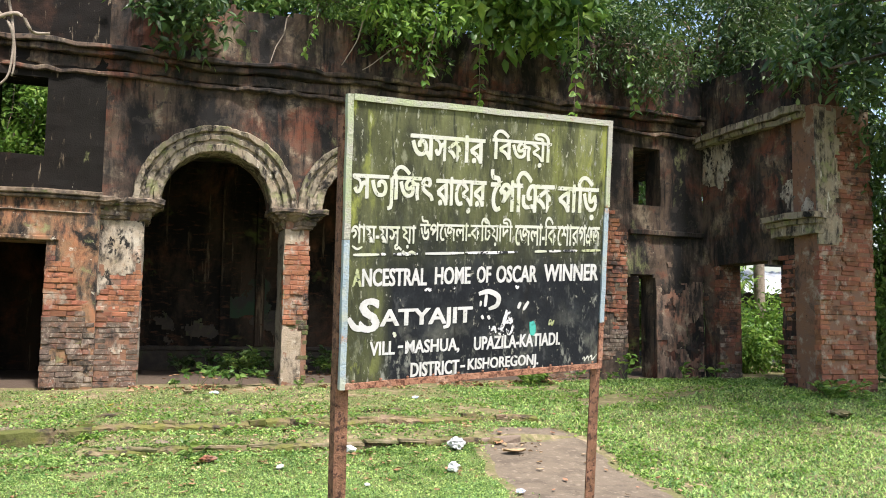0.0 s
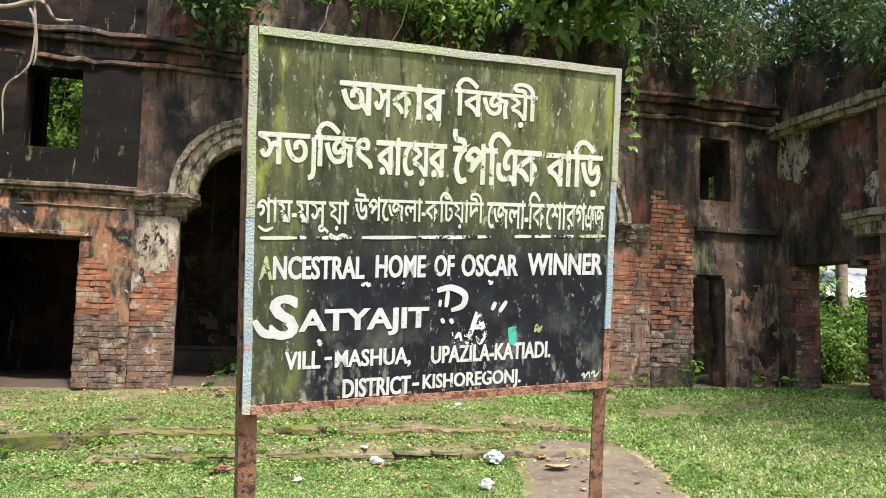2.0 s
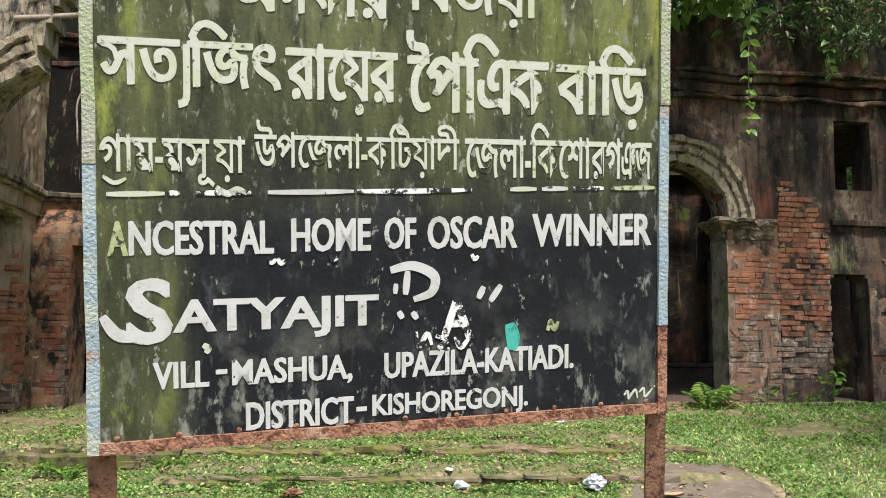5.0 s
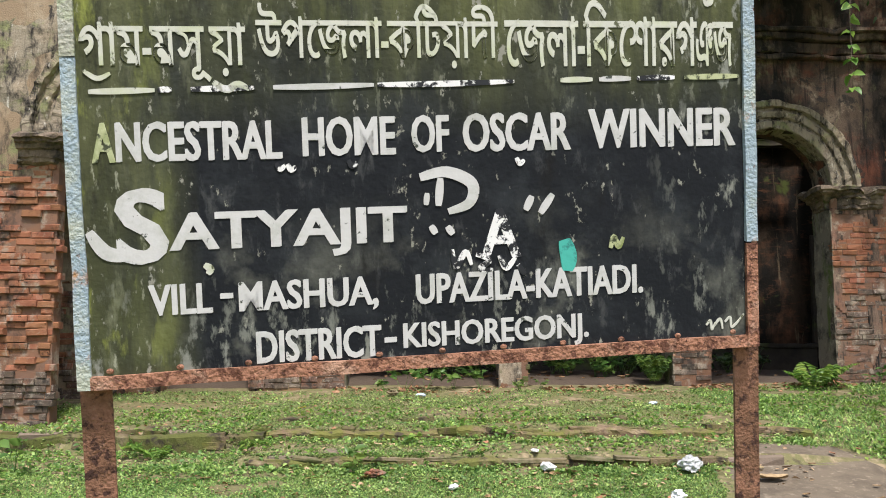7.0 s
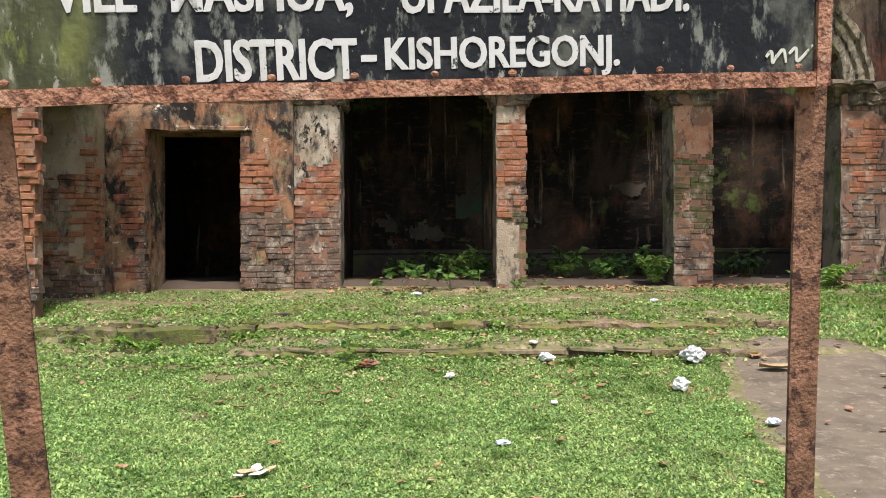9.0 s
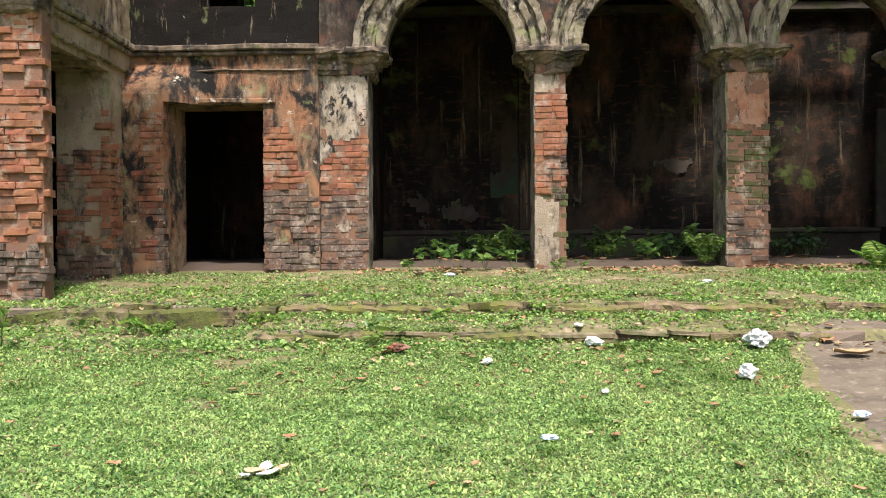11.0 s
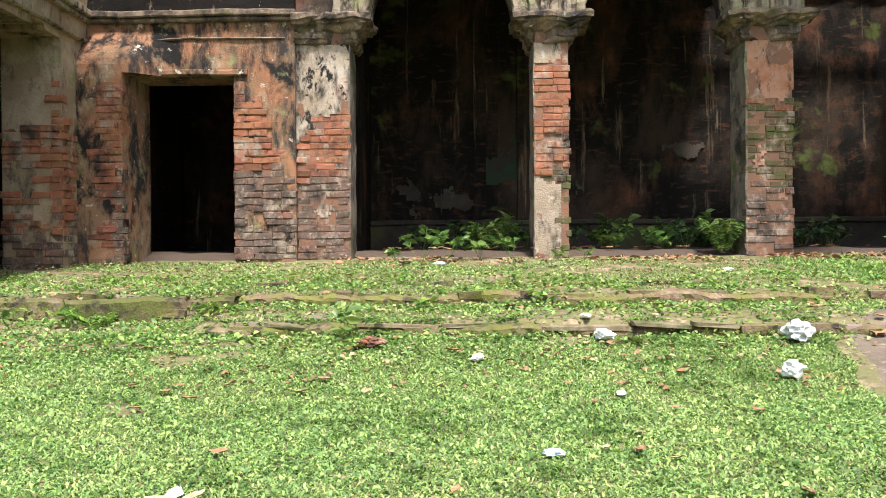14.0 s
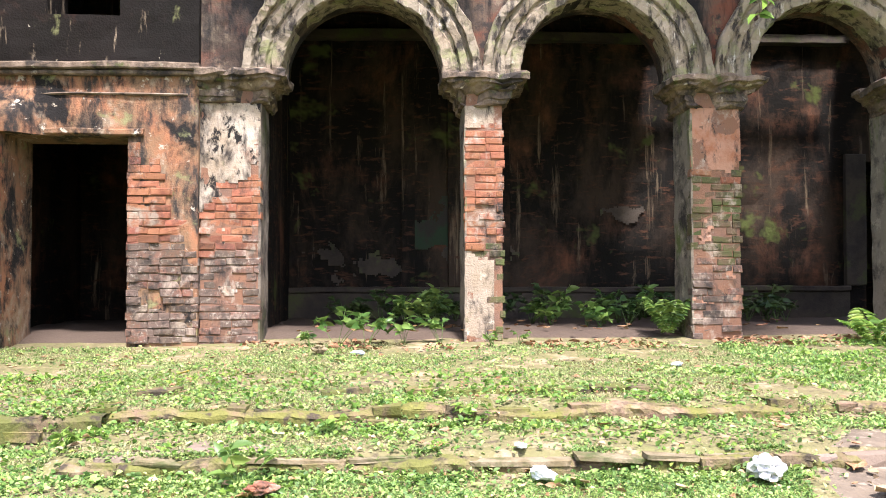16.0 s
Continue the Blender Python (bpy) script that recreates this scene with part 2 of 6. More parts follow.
m_bag = weathered("clear_plastic_bag", (0.46, 0.47, 0.46), [((0.40, 0.40, 0.38), 16, 0.45, 0.62, 105, 5), ((0.85, 0.86, 0.86), 24, 0.55, 0.66, 106, 5)], bump=0.5, rough=0.22, spec=0.6)
m_blue = weathered("pale_blue_litter", (0.50, 0.60, 0.75), [((0.75, 0.78, 0.8), 30, 0.5, 0.66, 107, 5)], bump=0.3, rough=0.5)
m_rust = weathered("rusted_steel", (0.150, 0.078, 0.042), [
    ((0.27, 0.135, 0.08), 14, 0.45, 0.62, 111, 7), ((0.05, 0.024, 0.016), 42, 0.51, 0.60, 112, 7), ((0.26, 0.15, 0.09), 60, 0.58, 0.70, 113, 5)], rough=0.85, bump=0.5, bump_scale=180)
m_rust_light = weathered("rust_flaking_red_primer", (0.33, 0.16, 0.095), [
    ((0.12, 0.05, 0.03), 40, 0.50, 0.57, 114, 6), ((0.44, 0.27, 0.18), 18, 0.54, 0.70, 115, 6), ((0.07, 0.032, 0.02), 75, 0.57, 0.63, 116, 5)], rough=0.85, bump=0.6, bump_scale=150)
m_frame_paint = weathered("flaking_white_frame_paint", (0.36, 0.36, 0.29), [
    ((0.34, 0.40, 0.22), 6.0, 0.48, 0.62, 117, 7), ((0.30, 0.15, 0.09), 16, 0.60, 0.68, 118, 7), ((0.16, 0.08, 0.05), 60, 0.63, 0.69, 119, 5)], rough=0.7, bump=0.5, bump_scale=150)
m_frame_blue = weathered("flaking_blue_frame_paint", (0.29, 0.37, 0.40), [
    ((0.40, 0.43, 0.34), 7.0, 0.46, 0.60, 121, 6), ((0.40, 0.22, 0.10), 10, 0.60, 0.68, 122, 7), ((0.16, 0.08, 0.05), 60, 0.63, 0.69, 123, 5)], rough=0.7, bump=0.5, bump_scale=150)
m_sheet = weathered("pale_corrugated_roof_metal", (0.62, 0.66, 0.68), [((0.45, 0.47, 0.48), 2, 0.45, 0.65, 124, 4)], rough=0.45, metal=0.3, bump=0)
m_shed = weathered("dark_shed_boards", (0.06, 0.06, 0.062), [((0.10, 0.10, 0.10), 2, 0.45, 0.65, 125, 5)], bump=0.3)
m_shed_blue = weathered("blue_grey_painted_plank", (0.20, 0.24, 0.27), [((0.14, 0.16, 0.18), 3, 0.45, 0.65, 126, 5)], bump=0.3)
m_white = weathered("white_letter_paint", (0.54, 0.54, 0.51), [((0.42, 0.43, 0.38), 16, 0.50, 0.68, 131, 6), ((0.05, 0.06, 0.045), 55, 0.635, 0.665, 132, 5)], rough=0.6, bump=0.1)
m_cream = weathered("lichened_letter_paint", (0.53, 0.54, 0.45), [((0.46, 0.50, 0.30), 12, 0.50, 0.68, 133, 6), ((0.09, 0.10, 0.05), 42, 0.60, 0.65, 134, 5)], rough=0.7, bump=0.1)
m_worn = weathered("flaked_letter_paint", (0.74, 0.74, 0.70), [((0.018, 0.020, 0.022), 34, 0.485, 0.53, 135, 5)], rough=0.7, bump=0.1)
m_faded = weathered("faded_letter_paint", (0.44, 0.47, 0.26), [((0.20, 0.24, 0.08), 12, 0.45, 0.60, 136, 6), ((0.05, 0.06, 0.03), 40, 0.55, 0.62, 137, 5)], rough=0.7, bump=0.1)
m_teal = weathered("teal_old_paint", (0.06, 0.40, 0.32), [((0.03, 0.2, 0.17), 40, 0.55, 0.65, 138, 5)], rough=0.6, bump=0.1)


def board_paint():
    """Black sign paint with algae: green over the upper half and the side edges, lime streaks, scratches and pale flakes."""
    m = weathered("algae_stained_black_sign_paint", (0.011, 0.013, 0.015), [
        ((0.024, 0.028, 0.030), 9, 0.48, 0.66, 141, 8), ((0.050, 0.053, 0.052), (30, 30, 12), 0.57, 0.68, 142, 8)], rough=0.72, bump=0.15, bump_scale=90, coords="object", spec=0.14)
    t = m.node_tree
    n, l = t.nodes, t.links
    bsdf = n["Principled BSDF"]
    last = bsdf.inputs["Base Color"].links[0].from_socket
    co = n.new("ShaderNodeTexCoord").outputs["Object"]
    sep = n.new("ShaderNodeSeparateXYZ")
    l.new(co, sep.inputs[0])

    def noise_at(scale, seed, detail=6.0):
        mp = n.new("ShaderNodeMapping")
        mp.inputs["Scale"].default_value = scale
        mp.inputs["Location"].default_value = (seed, seed * 0.7, seed * 1.3)
        l.new(co, mp.inputs["Vector"])
        nz = n.new("ShaderNodeTexNoise")
        nz.inputs["Scale"].default_value, nz.inputs["Detail"].default_value = 1.0, detail
        nz.inputs["Roughness"].default_value = 0.65
        l.new(mp.outputs[0], nz.inputs["Vector"])
        return nz.outputs["Fac"]

    def ramp(sock, a, b, lo=0.0, hi=1.0):
        r = n.new("ShaderNodeMapRange")
        r.inputs["From Min"].default_value, r.inputs["From Max"].default_value = a, b
        r.inputs["To Min"].default_value, r.inputs["To Max"].default_value = lo, hi
        l.new(sock, r.inputs["Value"])
        return r.outputs[0]

    def op(kind, a, b):
        q = n.new("ShaderNodeMath")
        q.operation = kind
        q.use_clamp = False
        for i, s in enumerate((a, b)):
            if isinstance(s, float):
                q.inputs[i].default_value = s
            else:
                l.new(s, q.inputs[i])
        return q.outputs[0]

    def layer(colour, mask):
        nonlocal last
        mx = n.new("ShaderNodeMix")
        mx.data_type = "RGBA"
        mx.clamp_factor = True
        l.new(mask, mx.inputs["Factor"])
        l.new(last, mx.inputs["A"])
        mx.inputs["B"].default_value = (*colour, 1)
        last = mx.outputs["Result"]

    high = ramp(sep.outputs[2], 0.38, 0.72)
    left = ramp(sep.outputs[0], 0.20, 0.0)
    right = ramp(sep.outputs[0], 0.75, 1.1)
    algae = op("MAXIMUM", high, op("MULTIPLY", left, 0.9))
    layer((0.066, 0.072, 0.030), op("MULTIPLY", algae, ramp(noise_at((5, 5, 3), 3.0), 0.30, 0.55)))
    layer((0.13, 0.145, 0.05), op("MULTIPLY", algae, ramp(noise_at((16, 16, 3), 5.0), 0.50, 0.70)))
    layer((0.17, 0.18, 0.11), op("MULTIPLY", algae, ramp(noise_at((26, 26, 9), 7.0, 8.0), 0.57, 0.66)))
    corner = op("MULTIPLY", right, ramp(sep.outputs[2], 0.62, 0.88))
    layer((0.20, 0.215, 0.095), op("MULTIPLY", op("MAXIMUM", corner, op("MAXIMUM", op("MULTIPLY", left, 0.8), op("MULTIPLY", high, 0.5))), ramp(noise_at((9, 9, 2.2), 9.0), 0.46, 0.68)))
    layer((0.31, 0.34, 0.06), op("MULTIPLY", corner, ramp(noise_at((7, 7, 2.0), 41.0, 8.0), 0.44, 0.62)))
    layer((0.36, 0.37, 0.27), op("MULTIPLY", algae, ramp(noise_at((60, 60, 22), 23.0, 8.0), 0.60, 0.66)))
    layer((0.035, 0.04, 0.022), op("MULTIPLY", algae, ramp(noise_at((34, 34, 5), 27.0, 8.0), 0.56, 0.66)))
    layer((0.16, 0.165, 0.13), op("MULTIPLY", ramp(sep.outputs[2], 0.30, 0.0, 0.0, 1.0), ramp(noise_at((6, 6, 6), 12.0), 0.56, 0.70)))
    layer((0.25, 0.25, 0.20), ramp(noise_at((45, 45, 26), 15.0, 6.0), 0.635, 0.67))
    layer((0.24, 0.27, 0.06), op("MULTIPLY", ramp(sep.outputs[0], 0.17, 0.03), ramp(noise_at((15, 15, 5), 31.0, 8.0), 0.53, 0.62)))
    layer((0.22, 0.23, 0.19), op("MULTIPLY", op("MAXIMUM", ramp(sep.outputs[2], 0.22, 0.02), ramp(sep.outputs[0], 0.95, 1.12)), ramp(noise_at((38, 38, 16), 35.0, 8.0), 0.56, 0.64)))
    layer((0.01, 0.01, 0.009), ramp(noise_at((13, 13, 4), 19.0), 0.60, 0.72))
    l.new(last, bsdf.inputs["Base Color"])
    return m


m_board = board_paint()


# ---- helpers for meshes ----
def mesh_from(name, verts, faces, mat, smooth=False):
    me = bpy.data.meshes.new(name)
    me.from_pydata([tuple(v) for v in verts], [], faces)
    me.materials.append(mat)
    if smooth:
        me.polygons.foreach_set("use_smooth", [True] * len(me.polygons))
    me.update()
    return me


def thing(name, me, label="", category="", group="", kind="", parent=None, m=None):
    ob = new(name, me)
    if m is not None:
        ob.matrix_world = m
    if parent is not None:
        ob.parent = parent
    return tagged(ob, label, category, group, kind)


def part(name, bm, mat, parent, label=""):
    me = bpy.data.meshes.new(name)
    bm.normal_update()
    bm.to_mesh(me)
    bm.free()
    me.materials.append(mat)
    ob = new(name, me)
    ob.parent = parent
    return tagged(ob, label)


def empty(name, m, label, category, group="", kind=""):
    ob = new(name)
    ob.matrix_world = m
    ob.empty_display_size = 0.1
    return tagged(ob, label, category, group, kind)


def box_bm(x0, x1, y0, y1, z0, z1, bevel=0.0, rough=0.0, seed=0, cuts=0):
    bm = bmesh.new()
    bmesh.ops.create_cube(bm, size=1.0, matrix=Matrix.LocRotScale(((x0 + x1) / 2, (y0 + y1) / 2, (z0 + z1) / 2), None, (x1 - x0, y1 - y0, z1 - z0)))
    if bevel:
        bmesh.ops.bevel(bm, geom=bm.edges[:], offset=bevel, segments=2, affect="EDGES", profile=0.6)
    if cuts:
        bmesh.ops.subdivide_edges(bm, edges=bm.edges[:], cuts=cuts, use_grid_fill=True)
    if rough:
        for v in bm.verts:
            v.co += noise.noise_vector(v.co * 6 + Vector((seed * 5.1, seed, 0))) * rough
    return bm


def smooth_noise(p, seed=0.0, scale=1.0, octaves=4):
    return noise.fractal(Vector(p) * scale + Vector((seed * 7.3, seed * 3.1, seed)), 1.0, 2.0, octaves)


def spaced(a, b, step, extra=()):
    """Even marks from a to b with extra marks among them."""
    n = max(1, round((b - a) / step))
    marks = [a + (b - a) * i / n for i in range(n + 1)]
    for e in extra:
        marks = [q for q in marks if abs(q - e) > step * 0.45 or q in (a, b)]
        marks.append(e)
    return sorted(set(round(q, 5) for q in marks))


def sheet(name, origin, ua, va, na, us, vs, keep, mat, depth=0.4, rough=0.012, arches=(), seed=0.0, back=True, push=None, fine=3.0):
    """A wall or plaster sheet: a grid over marks us, vs along ua, va from origin, its uneven face towards na, cells kept where keep(u, v)
    says so; open edges run back by depth. arches: (u, v, radius) whose rim the cut edge follows."""
    o, ua, va, na = Vector(origin), Vector(ua), Vector(va), Vector(na)
    nu, nv = len(us), len(vs)
    pts = {}
    cells = [[keep((us[i] + us[i + 1]) / 2, (vs[j] + vs[j + 1]) / 2) for j in range(nv - 1)] for i in range(nu - 1)]
    verts, faces = [], []

    def vert(i, j):
        if (i, j) in pts:
            return pts[i, j]
        u, v = us[i], vs[j]
        for au, av, r in arches:
            d = math.hypot(u - au, v - av)
            if v >= av - 0.01 and abs(d - r) < 0.062 and d > 0:
                u, v = au + (u - au) * r / d, av + (v - av) * r / d
        p = o + ua * u + va * v
        off = rough * smooth_noise(p, seed, fine, 5)
        if push:
            off += push(u, v)
        pts[i, j] = len(verts)
        verts.append(p + na * off)
        verts.append(p - na * depth)
        return pts[i, j]

    for i in range(nu - 1):
        for j in range(nv - 1):
            if not cells[i][j]:
                continue
            a, b, c, d = vert(i, j), vert(i + 1, j), vert(i + 1, j + 1), vert(i, j + 1)
            faces.append((a, b, c, d))
            if back:
                faces.append((d + 1, c + 1, b + 1, a + 1))
            for di, dj, p, q in ((0, -1, a, b), (1, 0, b, c), (0, 1, c, d), (-1, 0, d, a)):
                ii, jj = i + di, j + dj
                if not (0 <= ii < nu - 1 and 0 <= jj < nv - 1) or not cells[ii][jj]:
                    faces.append((q, p, p + 1, q + 1))
    me = mesh_from(name, verts, faces, mat)
    if ua.cross(va).dot(na) < 0:
        me.flip_normals()
    return me


# bricks: a few uneven shapes shared by all
def brick_shape(seed, mat):
    r = random.Random(seed)
    vs = []
    for y, s in ((0.5, 1.0), (-0.40, 1.0), (-0.5, 0.90)):
        for x, z in ((-0.5, -0.5), (0.5, -0.5), (0.5, 0.5), (-0.5, 0.5)):
            k = s if s == 1.0 else r.uniform(0.66, 0.94)
            vs.append((x * (1 - (1 - k) * 0.35) + r.uniform(-0.03, 0.03), y + r.uniform(-0.05, 0.05) * (y < 0), z * k + r.uniform(-0.06, 0.06)))
    fs = [(8, 9, 10, 11)]
    for a in (0, 4):
        for i in range(4):
            j = (i + 1) % 4
            fs.append((a + i, a + j, a + 4 + j, a + 4 + i))
    me = mesh_from("brick", vs, fs, mat)
    return me


BRICKS = {m.name: [brick_shape(100 * k + i, m) for i in range(9)] for k, m in enumerate((m_brick, m_brick_dark, m_brick_grey, m_brick_moss, m_step))}
COURSE, LENGTH = 0.072, 0.20


def bricks(parent, origin, ua, na, width, z0, z1, shown, tone, seed=0, proud=0.012, ragged=0.015, lost=0.03, course=COURSE, length=LENGTH):
    """Courses of single bricks on a face. shown(u, z): laid bare there; tone(u, z): which brick."""
    r = random.Random(seed)
    o, ua, na = Vector(origin), Vector(ua).normalized(), Vector(na).normalized()
    rot = Matrix((ua, -na, Vector((0, 0, 1)))).transposed().to_4x4()
    k = 0
    z = z0
    while z + course * 0.6 < z1:
        u = -r.choice((0.0, 0.5, 0.28)) * length
        while u < width:
            w = length * r.choice((1.0, 1.0, 0.95, 0.5))
            a, b = max(u, -r.uniform(0, ragged)), min(u + w, width + r.uniform(-ragged, ragged))
            u += w
            if b - a < 0.035:
                continue
            c = (a + b) / 2
            if not shown(c, z + course / 2 - z0) or r.random() < lost:
                continue
            mat = tone(c + r.uniform(-0.09, 0.09), z + r.uniform(-0.09, 0.09))
            ob = bpy.data.objects.new("brick", r.choice(BRICKS[mat.name]))
            scene.collection.objects.link(ob)
            deep = 0.11
            p = o + ua * c + Vector((0, 0, z + course / 2 + r.gauss(0, 0.003))) + na * (r.gauss(0, proud * 0.55) - deep / 2 + 0.003)
            s = Matrix.Diagonal((b - a - r.uniform(-0.004, 0.006), deep, course * r.uniform(0.86, 0.99), 1))
            ob.matrix_world = Matrix.Translation(p) @ rot @ Matrix.Rotation(r.gauss(0, 0.012), 4, "Y") @ Matrix.Rotation(r.gauss(0, 0.02), 4, "Z") @ s
            ob.parent = parent
            k += 1
        z += course
    return k


def sweep(name, pts, radius, mat, parent=None, label="", sides=7, taper=0.4, bumpy=0.12, seed=0):
    """A tapered branch, stem or root along points."""
    pts = [Vector(p) for p in pts]
    verts, faces = [], []
    n = len(pts)
    for i, p in enumerate(pts):
        d = (pts[min(i + 1, n - 1)] - pts[max(i - 1, 0)]).normalized()
        side = d.orthogonal().normalized()
        up = d.cross(side)
        rr = radius * (1 - (1 - taper) * i / max(1, n - 1))
        for s in range(sides):
            a = 2 * math.pi * s / sides
            q = rr * (1 + bumpy * noise.noise(p * 7 + Vector((s * 1.7, seed, 0))))
            verts.append(p + (side * math.cos(a) + up * math.sin(a)) * q)
    for i in range(n - 1):
        for s in range(sides):
            t = (s + 1) % sides
            faces.append((i * sides + s, i * sides + t, (i + 1) * sides + t, (i + 1) * sides + s))
    faces.append(tuple(range(sides))[::-1])
    faces.append(tuple(range((n - 1) * sides, n * sides)))
    me = mesh_from(name, verts, faces, mat, smooth=True)
    if parent is None and not label:
        return me
    ob = new(name, me)
    ob.parent = parent
    return tagged(ob, label)


def curve_points(a, b, sag=0.0, wobble=0.1, n=9, seed=0):
    a, b = Vector(a), Vector(b)
    out = []
    for i in range(n):
        t = i / (n - 1)
        p = a.lerp(b, t) + noise.noise_vector(Vector((t * 2.3, seed * 3.3, 0))) * wobble * math.sin(math.pi * min(1, t * 1.3))
        p.z -= sag * 4 * t * (1 - t)
        out.append(p)
    return out


def leaf_mesh(name, at, out, size, mat, width=0.42, fold=0.25, droop=0.2, spread=0.9, g=None):
    """Many pointed, folded leaves in one mesh: places, the way each points, sizes; every leaf six triangles."""
    g = g or rng
    n = len(at)
    at, out = np.asarray(at, float), np.asarray(out, float) + g.normal(0, spread, (n, 3))
    out[:, 2] -= droop
    out /= np.linalg.norm(out, axis=1)[:, None] + 1e-9
    ref = g.normal(0, 0.6, (n, 3)) + np.array((0, 0, 1.0))
    side = np.cross(out, ref)
    side /= np.linalg.norm(side, axis=1)[:, None] + 1e-9
    up = np.cross(side, out)
    s = np.asarray(size).reshape(-1, 1) * np.ones((n, 1))
    w = s * width
    base, tip = at, at + out * s - up * s * 0.12
    mid1, mid2 = at + out * s * 0.32 + up * s * 0.03, at + out * s * 0.68
    q = [base, mid1 + side * w * 0.5 + up * w * fold, mid1 - side * w * 0.5 + up * w * fold,
         mid1, mid2 + side * w * 0.38 + up * w * fold * 0.7, mid2 - side * w * 0.38 + up * w * fold * 0.7, mid2, tip]
    verts = np.stack(q, 1).reshape(-1, 3)
    local = np.array([(0, 3, 1), (0, 2, 3), (1, 3, 6), (1, 6, 4), (2, 6, 3), (2, 5, 6), (4, 6, 7), (5, 7, 6)])
    tris = (np.arange(n)[:, None, None] * 8 + local[None]).reshape(-1, 3)
    return tri_mesh(name, verts, tris, mat)


def tri_mesh(name, verts, tris, mat):
    me = bpy.data.meshes.new(name)
    nv, nt = len(verts), len(tris)
    me.vertices.add(nv)
    me.vertices.foreach_set("co", np.asarray(verts, np.float32).ravel())
    me.loops.add(nt * 3)
    me.loops.foreach_set("vertex_index", np.asarray(tris, np.int32).ravel())
    me.polygons.add(nt)
    me.polygons.foreach_set("loop_start", np.arange(nt, dtype=np.int32) * 3)
    me.update(calc_edges=True)
    me.materials.append(mat)
    return me


# ---- ground ----
def ease(a, b, t):
    t = min(1.0, max(0.0, (t - a) / (b - a)))
    return t * t * (3 - 2 * t)


def piecewise(v, marks):
    for (a, za), (b, zb) in zip(marks, marks[1:]):
        if v <= b:
            return za + (zb - za) * max(0.0, (v - a) / (b - a))
    return marks[-1][1]


LAWN = [(-60.0, -0.95), (-14.0, -0.86), (-9.0, -0.82), (-6.5, -0.745), (-4.7, -0.64), (-3.5, -0.465)]
STEPPED = LAWN + [(-3.44, -0.375), (-2.80, -0.335), (-2.70, -0.245), (-1.4, -0.16), (-0.2, -0.065), (0.0, -0.05), (0.5, -0.02), (40.0, 0.0)]
LEFT_BANK = LAWN + [(-2.95, -0.44), (-2.86, -0.26), (-1.6, -0.18), (-0.3, -0.09), (0.0, -0.07), (0.5, -0.02), (40.0, 0.0)]
SMOOTH = LAWN + [(-2.2, -0.28), (-1.0, -0.10), (0.0, -0.02), (40.0, 0.0)]

RIGHT_BANK = [(-60.0, -0.95), (-14.0, -0.86), (-9.0, -0.80), (-6.5, -0.66), (-4.7, -0.42), (-3.3, -0.14), (-2.5, -0.04), (0.0, 0.0), (40.0, 0.0)]


def ground_z(x, y):
    wl, wr = 1 - ease(-0.75, -0.45, x), ease(3.9, 5.2, x)
    z = piecewise(y, STEPPED)
    if wl:
        z = z * (1 - wl) + piecewise(y, LEFT_BANK) * wl
    if wr:
        z = z * (1 - wr) + piecewise(y, SMOOTH) * wr
    if x > 5.5:
        w = ease(5.5, 8.6, x)
        z = z * (1 - w) + piecewise(y, RIGHT_BANK) * w
    if y < 0.3:
        z += 0.022 * noise.noise(Vector((x * 0.9, y * 0.9, 3.0))) + 0.009 * noise.noise(Vector((x * 5, y * 5, 1.0)))
    return z


far_x = [-160, -80, -40, -22, -14, -9.5]
xs = far_x + spaced(-7.0, 13.0, 0.11) + [15, 18, 24, 40, 80, 160]
ys = [-160, -80, -40, -24, -16] + spaced(-13.0, -4.2, 0.14) + spaced(-4.12, -2.4, 0.045) + spaced(-2.3, 0.6, 0.1) + [1.2, 2.0, 3.0, 4.0, 6, 9, 14, 24, 50, 90, 170]
gv = [(x, y, ground_z(x, y)) for x in xs for y in ys]
ny = len(ys)
gf = [(i * ny + j, (i + 1) * ny + j, (i + 1) * ny + j + 1, i * ny + j + 1) for i in range(len(xs) - 1) for j in range(ny - 1)]
thing("ground", mesh_from("ground", gv, gf, m_soil, smooth=True), "mossy earth lawn rising to the ruined house", "ground", kind="structure")


def path_edges(y):
    c = piecewise(-y, [(3.0, 4.35), (3.7, 4.15), (6.0, 3.75), (9.0, 3.4), (16.0, 2.6)])
    w = piecewise(-y, [(3.0, 0.35), (3.6, 0.72), (6.0, 0.78), (16.0, 0.85)])
    return c - w + 0.12 * noise.noise(Vector((1, y * 2.1, 0))), c + w + 0.14 * noise.noise(Vector((5, y * 1.9, 2)))


pv, pf = [], []
rows_y = spaced(-14.0, -3.05, 0.09)
for y in rows_y:
    a, b = path_edges(y)
    for k in range(13):
        x = a + (b - a) * k / 12
        pv.append((x, y, ground_z(x, y) + (0.006 if 0 < k < 12 else -0.01)))
for i in range(len(rows_y) - 1):
    for k in range(12):
        pf.append((i * 13 + k, i * 13 + k + 1, (i + 1) * 13 + k + 1, (i + 1) * 13 + k))
thing("path", mesh_from("path", pv, pf, m_path, smooth=True), "trodden bare earth path through the lawn", "path", kind="structure")

# ---- the ruined house ----
UP = (0, 0, 1)


def n2(u, v, seed, scale=1.0, octaves=4):
    return noise.fractal(Vector((u * scale + seed * 3.1, v * scale, seed)), 1.0, 2.0, octaves)


# wall with the door and the upper window
AX0, AX1, AY = -2.74, -0.56, -0.08
DOOR = (-2.27, -1.2, 1.87)
WINDOW = (-1.95, -1.29, 3.0, 4.05)


